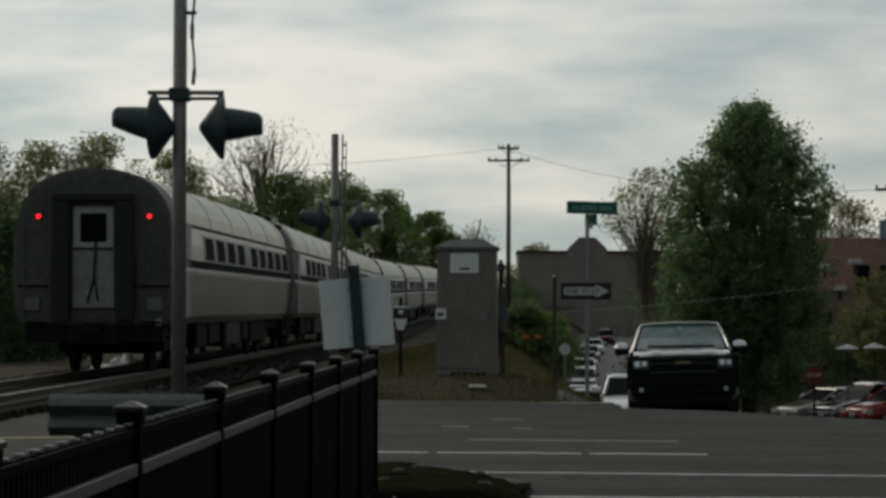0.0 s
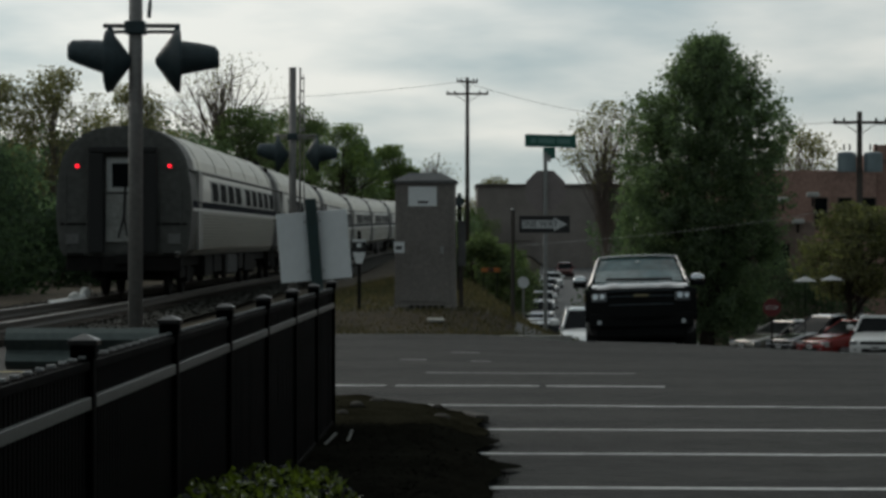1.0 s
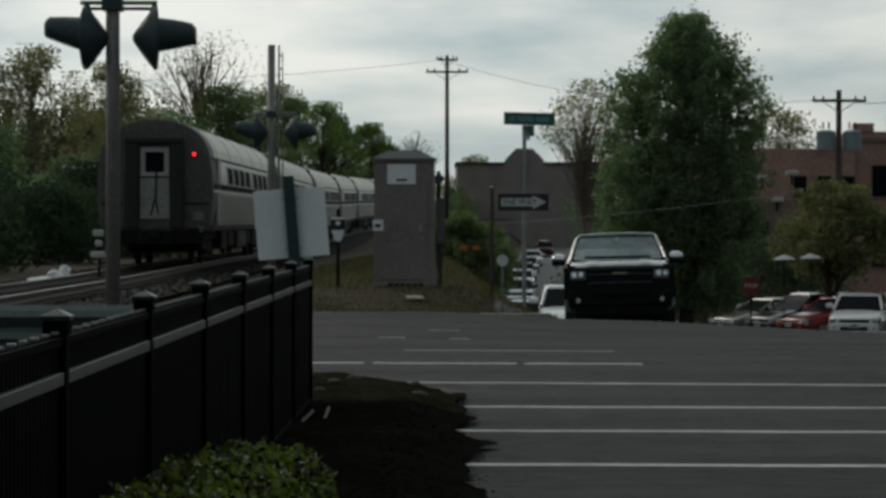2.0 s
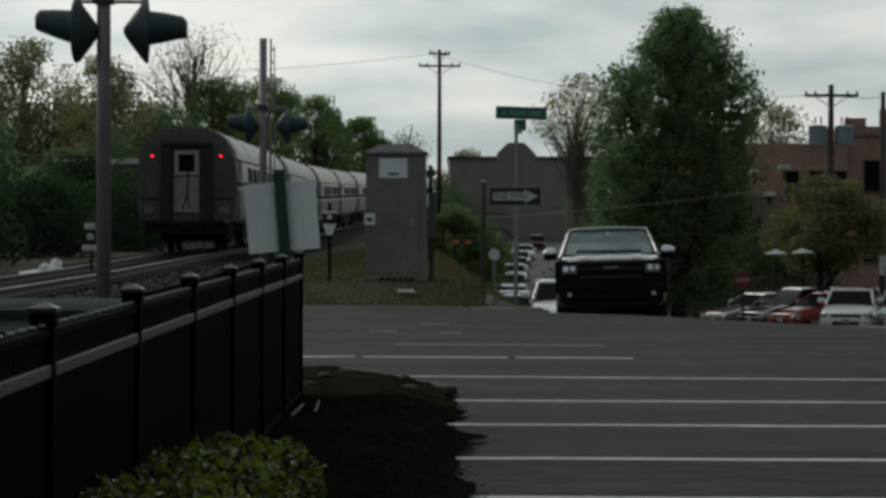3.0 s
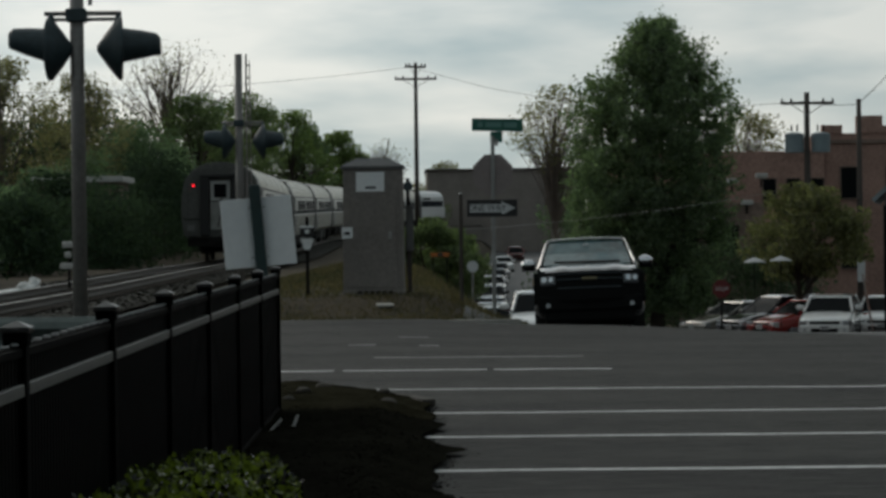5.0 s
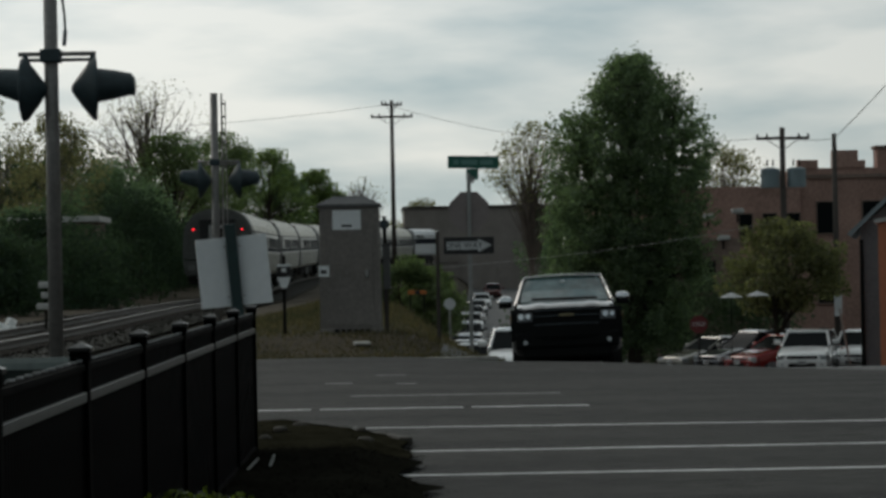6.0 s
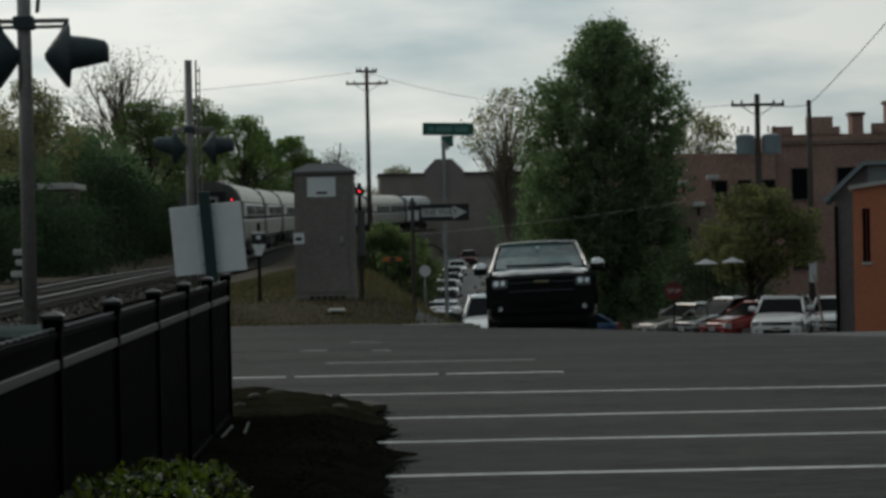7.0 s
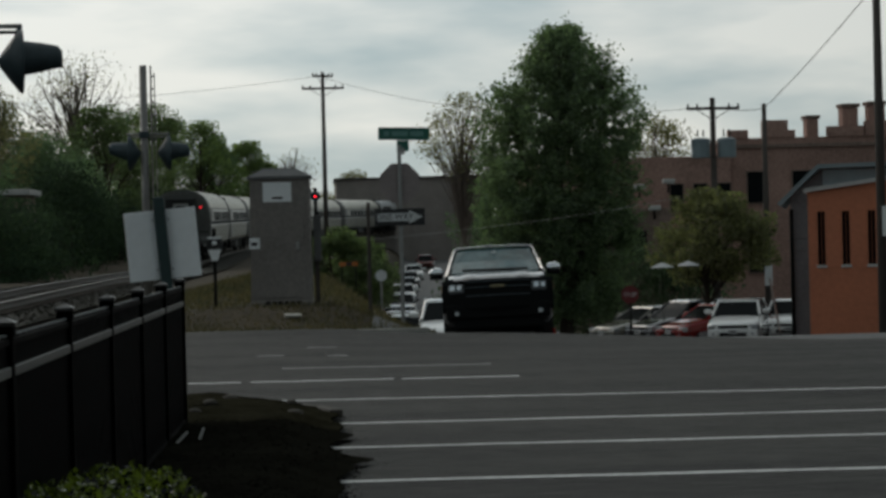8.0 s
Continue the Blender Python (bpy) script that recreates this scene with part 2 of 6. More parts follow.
ORANGEWALL = mat("orange_painted_render", (0.47, 0.165, 0.088), 0.85, 0, 0.14, 0.7, 8.0, 0.3, 30)
GREYSIDING = mat("grey_board_siding", (0.14, 0.14, 0.145), 0.8, 0, 0.2, 0.8, 10.0, 0.2, 20)
ROOFMETAL = mat("pale_metal_roof", (0.40, 0.42, 0.43), 0.5, 0.3, 0.15, 0.8, 8.0)
TRIM = mat("weathered_white_trim", (0.45, 0.44, 0.42), 0.7, 0, 0.15, 1.5, 15.0)
BARK = mat("tree_bark", (0.055, 0.045, 0.036), 0.95, 0, 0.35, 0.8, 8.0, 0.5, 12, stretch=(2, 2, 0.5), spec=0.12)
PALEBARK = mat("pale_grey_bark", (0.15, 0.125, 0.105), 0.95, 0, 0.3, 0.8, 8.0)
LEAF_SPRING = mat("spring_green_leaves", (0.104, 0.142, 0.086), 0.7, 0, 0.35, 0.25, 3.0, leaf=0.5, rand=-0.8)
LEAF_DARK = mat("dark_green_leaves", (0.092, 0.132, 0.088), 0.7, 0, 0.35, 0.25, 3.0, leaf=0.5, rand=-0.8)
# two darkened greens, with the shade among the leaves put into the colour
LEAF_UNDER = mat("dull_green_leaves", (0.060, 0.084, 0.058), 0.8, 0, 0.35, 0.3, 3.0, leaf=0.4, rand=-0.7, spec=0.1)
LEAF_SHADE = mat("shaded_undergrowth_leaves", (0.035, 0.054, 0.037), 0.8, 0, 0.35, 0.3, 3.0, leaf=0.35, rand=-0.6, spec=0.05)
LEAF_MID = mat("mid_green_leaves", (0.095, 0.125, 0.062), 0.7, 0, 0.35, 0.3, 3.0, leaf=0.5, rand=-0.8)
LEAF_FRESH = mat("fresh_spring_leaves", (0.115, 0.155, 0.062), 0.7, 0, 0.35, 0.3, 3.0, leaf=0.5, rand=-0.8)
LEAF_BUD = mat("olive_spring_buds", (0.150, 0.140, 0.085), 0.75, 0, 0.35, 0.3, 3.0, leaf=0.5, rand=-0.8)
LEAF_YELLOW = mat("yellow_green_leaves", (0.108, 0.108, 0.056), 0.7, 0, 0.35, 0.3, 3.0, leaf=0.5, rand=-0.8)
# glossy leaves; dark base and bright tint also paint shaded gaps and highlights
LEAF_HEDGE = mat("glossy_hedge_leaves", (0.006, 0.011, 0.002), 0.26, 0, 0.6, 4.0, 20.0, leaf=0.45, rand=-1.1, tint=(0.072, 0.092, 0.013), spec=0.5)


def car_paint(name, colour, metal=0.3):
    m = mat(name, colour, 0.2, metal, 0.06, 1.0, 10.0)
    b = m.node_tree.nodes["Principled BSDF"]
    b.inputs["Coat Weight"].default_value, b.inputs["Coat Roughness"].default_value = 1.0, 0.04
    b.inputs["Specular IOR Level"].default_value = 0.12
    return m


# bluish base colour carries part of the sky's reflection in the glass
WINDSCREEN = mat("sky_tinted_windscreen", (0.075, 0.128, 0.134), 0.07, 0, 0.4, 1.6, 5.0, spec=0.5)
LAMPDARK = mat("smoked_headlamp_glass", (0.10, 0.105, 0.11), 0.15, 0.3, 0.15, 8.0, 40.0)
DARKTRIM = mat("dark_grille_trim", (0.030, 0.038, 0.044), 0.35, 0.3, 0.2, 3.0, 20.0)
AMBER = mat("amber_lamp", (0.28, 0.17, 0.08), 0.3, 0, 0.1, 3.0, 20.0)
BLACKPAINT = car_paint("black_car_paint", (0.004, 0.0045, 0.005), 0.0)
WHITEPAINT = car_paint("white_car_paint", (0.78, 0.78, 0.77), 0.0)
SILVERPAINT = car_paint("silver_car_paint", (0.33, 0.33, 0.32), 0.5)
REDPAINT = car_paint("red_car_paint", (0.21, 0.014, 0.013), 0.1)
DARKPAINT = car_paint("dark_grey_car_paint", (0.045, 0.045, 0.05), 0.3)
DARKRED = car_paint("maroon_car_paint", (0.14, 0.02, 0.018), 0.2)


# ---- mesh helpers ----
def part(name, bm, material, parent=None, label="", smooth=False):
    me = bpy.data.meshes.new(name)
    if isinstance(bm, tuple):
        me.from_pydata(bm[0], [], bm[1])
    else:
        bm.to_mesh(me)
        bm.free()
    me.materials.append(material)
    if smooth:
        for p in me.polygons:
            p.use_smooth = True
    ob = new(name, me)
    if parent is not None:
        ob.parent = parent
    if label:
        ob["label"] = label
    return ob


def base(name, x, y, z, rz=0, label="", category="", group="", kind=""):
    e = new(name)
    e.matrix_basis = pose(x, y, z, 0, 0, rz)
    return tagged(e, label, category, group, kind)


def box(bm, x0, x1, y0, y1, z0, z1, bevel=0.0):
    r = bmesh.ops.create_cube(bm, size=1, matrix=Matrix.Translation(((x0 + x1) / 2, (y0 + y1) / 2, (z0 + z1) / 2)) @ Matrix.Diagonal((abs(x1 - x0), abs(y1 - y0), abs(z1 - z0), 1)))
    if bevel:
        es = list({e for v in r["verts"] for e in v.link_edges})
        bmesh.ops.bevel(bm, geom=es, offset=bevel, segments=2, affect="EDGES", profile=0.5)
    return bm


def boxm(*a, bevel=0.0):
    return box(bmesh.new(), *a, bevel=bevel)


def tube(bm, a, b, r0, r1=None, n=10):
    a, b = Vector(a), Vector(b)
    r1 = r0 if r1 is None else r1
    d = b - a
    q = d.to_track_quat("Z", "Y").to_matrix().to_4x4()
    bmesh.ops.create_cone(bm, cap_ends=True, segments=n, radius1=r0, radius2=r1, depth=d.length, matrix=Matrix.Translation((a + b) / 2) @ q)
    return bm


def tubem(*a, **k):
    return tube(bmesh.new(), *a, **k)


def prism(bm, outline, m, depth):
    """A flat outline (x, z) with depth along y, set at the pose m."""
    front = [bm.verts.new(m @ Vector((x, 0, z))) for x, z in outline]
    back = [bm.verts.new(m @ Vector((x, depth, z))) for x, z in outline]
    bm.faces.new(front)
    bm.faces.new(back[::-1])
    k = len(outline)
    for i in range(k):
        bm.faces.new((front[i], back[i], back[(i + 1) % k], front[(i + 1) % k]))
    bmesh.ops.recalc_face_normals(bm, faces=bm.faces)
    return bm


def loft(bm, rings, cap=True):
    rows = [[bm.verts.new(p) for p in ring] for ring in rings]
    k = len(rows[0])
    for a, b in zip(rows, rows[1:]):
        for i in range(k):
            bm.faces.new((a[i], a[(i + 1) % k], b[(i + 1) % k], b[i]))
    if cap:
        bm.faces.new(rows[0][::-1])
        bm.faces.new(rows[-1])
    bmesh.ops.recalc_face_normals(bm, faces=bm.faces)
    return bm


def smoothstep(a, b, v):
    u = min(1, max(0, (v - a) / (b - a)))
    return u * u * (3 - 2 * u)


def bend(table, v):
    return float(np.interp(v, [a for a, _ in table], [b for _, b in table]))


# ---- the lie of the land ----
def track_x(y):
    return -7.65 + 0.0125 * (y - 48.6) + max(0, y - 168) ** 2 / 1218


def rail_z(y):
    return 0.26 + 0.10 * smoothstep(50, 86, y) + 0.011 * max(0, y - 130)


STREET_Z = [(0, 0), (37.5, 0), (39, -0.02), (41, -0.12), (44, -0.28), (48, -0.52), (60, -1.45), (80, -2.5), (100, -3.1), (140, -3.6), (200, -2.9), (265, -1.9), (350, 0), (500, 4), (900, 8)]


def street_x(y):
    return 5.4 + 0.043 * (y - 44)


def fall(x, y):
    """The crest of the road tips down to the right, towards the lower lot."""
    return -0.030 * min(5, max(0, x - 3.4)) * smoothstep(34, 39.5, y) * smoothstep(52, 42, y)


def land(x, y):
    rail = rail_z(y) - 0.28
    if y < 37:
        if x > 0:
            return (0.05 - 0.022 * min(8, x)) * smoothstep(27, 37, y) + fall(x, y)
        return 0.05 * smoothstep(27, 37, y) * smoothstep(-4.5, -3, x) + rail * smoothstep(-4.5, -6.5, x) * smoothstep(20, 24, y)
    shift = 0.043 * (y - 44)
    verge = 0.05 + 0.31 * smoothstep(40.3, 44, y)
    level = smoothstep(-2.0 + shift, -4.4, x)
    high = verge * (1 - level) + rail * level
    low = bend(STREET_Z, y) + 0.05 * smoothstep(46, 38, y) - 0.022 * min(8, max(0, x)) * smoothstep(50, 42, y) + fall(x, y)
    low += 0.18 * smoothstep(9.3, 10.8, x) * smoothstep(62, 76, y) * smoothstep(125, 105, y)
    back = 1.1 * smoothstep(48, 80, y)
    u = smoothstep(0.3 + shift - back, 2.8 + shift - back, x)
    side = smoothstep(-12, -20, x) * 0.3
    return high * (1 - u) + low * u - side * smoothstep(40, 60, y)


def sheet(name, xs, ys, lift, material, fn=land, **tags):
    verts = [(x, y, fn(x, y) + lift) for y in ys for x in xs]
    k = len(xs)
    faces = [(j * k + i, j * k + i + 1, (j + 1) * k + i + 1, (j + 1) * k + i) for j in range(len(ys) - 1) for i in range(k - 1)]
    ob = part(name, (verts, faces), material, smooth=True)
    return tagged(ob, **tags)


def strip(name, left, right, ys, lift, material, n=6, **tags):
    """A sheet between two lines x = left(y) and x = right(y) that follows the land."""
    verts, faces = [], []
    for y in ys:
        a, b = left(y), right(y)
        for i in range(n + 1):
            x = a + (b - a) * i / n
            verts.append((x, y, land(x, y) + lift))
    for j in range(len(ys) - 1):
        for i in range(n):
            q = j * (n + 1) + i
            faces.append((q, q + 1, q + n + 2, q + n + 1))
    return tagged(part(name, (verts, faces), material, smooth=True), **tags)


def span(a, b, step):
    k = max(1, round((b - a) / step))
    return [a + (b - a) * i / k for i in range(k + 1)]


XS = [-2500, -1200, -500, -250, -120] + span(-80, -20, 4) + span(-19, 24, 0.5) + span(26, 80, 4) + [120, 250, 500, 1200, 2500]
YS = [-2500, -800, -200, -60, -20] + span(-10, 34, 2) + span(34.5, 64, 0.5) + span(66, 200, 4) + span(210, 400, 10) + [500, 700, 1000, 1600, 2600]
sheet("ground", XS, YS, -0.02, GRASS, label="rough grassy ground with bare earth patches", category="ground", kind="structure")
# the cross road with its lot, reaching the crest where the side street drops away
FAR = 40.3
strip("road", lambda y: -60, lambda y: 60, [-12] + span(-6, 36, 3) + span(36.5, FAR, 0.35), 0.012, ASPHALT, n=160, label="worn grey asphalt road and parking lot", category="road", kind="structure")
strip("side_street", lambda y: street_x(y) - 4.6 + 0.5 * smoothstep(60, 44, y), lambda y: street_x(y) + 4.6 + 20 * smoothstep(56, 40, y), span(FAR, 60, 0.4) + span(62, 400, 4), 0.014, STREET, n=30, label="grey asphalt side street running downhill", category="street", kind="structure")
strip("parking_lot", lambda y: street_x(y) + 4.6, lambda y: street_x(y) + 24, span(56, 116, 4), 0.014, STREET, n=20, label="grey asphalt lot below the crest", category="parking lot", kind="structure")



# ---- road markings ----
def marking(y, x0, x1, w=0.14, material=PAINT_LINE, slope=0.0):
    xs = span(x0, x1, 0.6)
    verts, faces = [], []
    for i, x in enumerate(xs):
        wob = 0.012 * math.sin(7.1 * x + y)
        for s in (-0.5, 0.5):
            yy = y + slope * (x - x0) + s * w + wob
            verts.append((x, yy, land(x, yy) + 0.017))
        if i:
            faces.append((2 * i - 2, 2 * i, 2 * i + 1, 2 * i - 1))
    return tagged(part("road_line", (verts, faces), material), "worn painted line on the asphalt", "road marking", "painted lines", "structure")


for y, x0, x1, slope in ((22.9, -0.50, 14, -0.10), (19.8, 0.2, 14, -0.045), (17.5, 0.2, 14, -0.05), (15.02, 0.28, 14, -0.045), (12.9, 0.2, 14, -0.045)):
    marking(y, x0, x1, slope=slope)
for y, x0, x1 in ((26.1, -1.15, -0.6), (26.1, -0.5, 1.0), (26.1, 1.08, 2.3), (28.7, -0.2, 2.2), (31.6, -0.55, -0.2), (31.4, 0.35, 0.6), (33.6, 0.1, 0.5)):
    marking(y - 0.07 * (x0 + 1.1), x0, x1, 0.19, PAINT_LINE if y < 27 else FADED_LINE, -0.07)
marking(29.0, -9, -4.2, 0.15, YELLOW_LINE)


# ---- planting bed with its kerb, by the fence ----
def bed_edge(y):
    return 0.30 + 0.04 * math.sin(2.1 * y) + 0.03 * math.sin(5.3 * y + 1) + 0.06 * smoothstep(19, 20.5, y) - 1.0 * smoothstep(20.6, 22.5, y) + 0.22 * math.exp(-((y - 16.1) / 0.20) ** 2) + 0.10 * math.exp(-((y - 18.2) / 0.25) ** 2)


def scatter(name, n, inside, size, material, flat=0.5, lift=0.0, seed=1, **tags):
    """Many small loose chips on the land, as one piece of stuff."""
    rng = random.Random(seed)
    verts, faces = [], []
    for _ in range(n):
        x, y, z = inside(rng)
        a, s = rng.random() * 6.28, size * rng.uniform(0.5, 1.4)
        c, d = math.cos(a) * s, math.sin(a) * s
        t = rng.uniform(-flat, flat) * s
        k = len(verts)
        z += lift
        verts += [(x - c, y - d, z - t), (x + d * 0.4, y - c * 0.4, z + s * 0.3), (x + c, y + d, z + t), (x - d * 0.4, y + c * 0.4, z + s * 0.25), (x, y, z - s * 0.4)]
        faces += [(k, k + 1, k + 3), (k + 1, k + 2, k + 3), (k, k + 4, k + 1), (k + 1, k + 4, k + 2), (k + 2, k + 4, k + 3), (k + 3, k + 4, k)]
    return tagged(part(name, (verts, faces), material), kind="stuff", **tags)


def bed_z(x, y):
    u = smoothstep(0.0, 0.5, bed_edge(y) - x) * smoothstep(-1.3, -0.9, x)
    return 0.05 + 0.10 * u + 0.02 * noise.noise((x * 3, y * 3, 0))


def mulch_bed():
    verts, faces, n = [], [], 14
    ys = span(2, 22.3, 0.1)
    for y in ys:
        a, b = -1.6, bed_edge(y)
        for i in range(n + 1):
            x = a + (b - a) * i / n
            verts.append((x, y, bed_z(x, y)))
    for j in range(len(ys) - 1):
        for i in range(n):
            q = j * (n + 1) + i
            faces.append((q, q + 1, q + n + 2, q + n + 1))
    tagged(part("mulch_bed", (verts, faces), MULCH, smooth=True), "planting bed of dark brown mulch by the fence", "planting bed", kind="structure")

    def inside(rng):
        y = rng.uniform(9, 22)
        x = rng.uniform(-1.0, bed_edge(y) + abs(rng.gauss(0, 0.06)))
        return x, y, bed_z(x, y) if x < bed_edge(y) else 0.025
    scatter("mulch_chips", 9000, inside, 0.011, CHIPS, label="loose dark mulch chips", category="mulch")
    # bare earth and thin grass at the far end of the bed
    verts, faces = [], []
    ys = span(18.4, 22.25, 0.15)
    for y in ys:
        for i in range(13):
            x = -1.6 + (bed_edge(y) - 0.01 + 1.6) * i / 12
            verts.append((x, y, bed_z(x, y) + 0.012 + 0.03 * noise.noise((x * 2, y * 2, 5)) * smoothstep(18.4, 19.0, y) - 0.03 * smoothstep(18.8, 18.4, y)))
    for j in range(len(ys) - 1):
        for i in range(12):
            q = j * 13 + i
            faces.append((q, q + 1, q + 14, q + 13))
    tagged(part("bare_earth", (verts, faces), EARTH, smooth=True), "bare olive earth with thin dead grass", "earth", kind="structure")
    # kerb stones round the end of the bed
    pts = [(bed_edge(y), y) for y in span(20.6, 22.3, 0.55)] + [(-0.75, 22.6), (-1.5, 22.7)]
    kerb = base("kerb", 0, 0, 0, 0, "weathered concrete kerb round the mulch bed", "kerb", "", "structure")
    for (xa, ya), (xb, yb) in zip(pts, pts[1:]):
        d = Vector((xb - xa, yb - ya, 0))
        bm = boxm(-0.06, 0.06, 0.006, d.length - 0.006, -0.05, 0.075, bevel=0.015)
        ob = part("kerb_stone", bm, KERBDIRT, kerb)
        ob.matrix_basis = Matrix.Translation((xa, ya, 0)) @ pose(0, 0, 0, 0, 0, math.degrees(math.atan2(-d.x, d.y)))


EARTH = mat("olive_bare_earth", (0.0215, 0.0200, 0.0130), 0.95, 0, 0.6, 3.0, 25.0, 0.7, 30, spec=0.0)
KERBDIRT = mat("dirty_kerb_concrete", (0.055, 0.049, 0.040), 0.95, 0, 0.4, 1.5, 14.0, 0.5, 30)
mulch_bed()


def rock(x, y, r, seed):
    rng = random.Random(seed)
    bm = bmesh.new()
    bmesh.ops.create_icosphere(bm, subdivisions=2, radius=r)
    for v in bm.verts:
        v.co *= 1 + 0.35 * noise.noise(v.co * 6 + Vector((seed, 0, 0)))
        v.co.z *= 0.5
    ob = part("rock", bm, KERBDIRT, smooth=True)
    ob.matrix_basis = pose(x, y, bed_z(x, y) + r * 0.25, 0, 0, rng.uniform(0, 360))
    return tagged(ob, "small grey rock lying in the mulch bed", "rock", "bed rocks")


for i, (x, y, r) in enumerate(((-0.72, 20.6, 0.06), (-0.55, 20.9, 0.07), (-0.05, 20.4, 0.05), (-0.02, 19.4, 0.07), (-0.80, 19.6, 0.05))):
    rock(x, y, r, i)


def pale_stake(x, y, lean):
    bm = tubem((0, 0, 0), (lean, 0.05, 0.09), 0.009, 0.009, n=8)
    ob = part("marker_stake", bm, TRIM)
    ob.matrix_basis = pose(x, y, bed_z(x, y) - 0.02)
    tagged(ob, "short pale plastic stake leaning in the mulch", "stake", "pale stakes")


pale_stake(-0.80, 16.5, 0.09)
pale_stake(-0.655, 16.9, 0.035)


# ---- black metal fence ----
FENCE_SLOPE = 0.0150


def fence_x(y):
    return -1.113 + FENCE_SLOPE * y


def build_fence():
    pitch, last = 1.927, 18.55
    f = base("fence", fence_x(last), last, 0.008, -math.degrees(math.atan(FENCE_SLOPE)), "black powder-coated metal picket fence with capped posts", "fence")
    # local: y runs back towards the viewer as negative
    post_me = boxm(-0.031, 0.031, -0.031, 0.031, -0.1, 1.165, bevel=0.004)
    box(post_me, -0.036, 0.036, -0.036, 0.036, 1.150, 1.185, bevel=0.004)
    cap_me = bmesh.new()
    box(cap_me, -0.042, 0.042, -0.042, 0.042, 1.185, 1.202, bevel=0.003)
    bmesh.ops.create_cone(cap_me, cap_ends=True, segments=4, radius1=0.054, radius2=0.006, depth=0.016, matrix=Matrix.Translation((0, 0, 1.210)) @ pose(0, 0, 0, 0, 0, 45))
    picket_me = boxm(-0.012, 0.012, -0.019, 0.019, 0.06, 1.147)
    posts = part("post", post_me, FENCE, f)
    cap = part("post_cap", cap_me, FENCERAIL, posts)
    picket = part("picket", picket_me, FENCE, f)
    cap_top = None
    for i in range(9):
        y = -pitch * i
        if i:
            p = new("post", posts.data)
            p.parent = f
            c = new("post_cap", cap.data)
            c.parent = p
            p.matrix_basis = pose(0, y, 0)
        if i < 8:
            for z, h, w in ((1.116, 0.026, 0.022), (1.006, 0.036, 0.026), (0.13, 0.036, 0.022)):
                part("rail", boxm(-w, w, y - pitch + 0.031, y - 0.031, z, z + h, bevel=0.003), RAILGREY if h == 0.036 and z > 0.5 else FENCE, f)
            k = 34
            for j in range(k):
                yy = y - pitch * (j + 0.5) / k
                q = picket if (i == 0 and j == 0) else new("picket", picket.data)
                q.parent = f
                q.matrix_basis = pose(0, yy, 0)
                # small pale box on every third picket, painted as a glint of sky
                if j % 3 == 0:
                    if cap_top is None:
                        k2 = part("picket_cap", boxm(-0.011, 0.011, -0.010, 0.010, 1.148, 1.156, bevel=0.002), PICKETGLINT, q)
                        cap_top = k2.data
                    else:
                        k2 = new("picket_cap", cap_top)
                        k2.parent = q
    return f


build_fence()


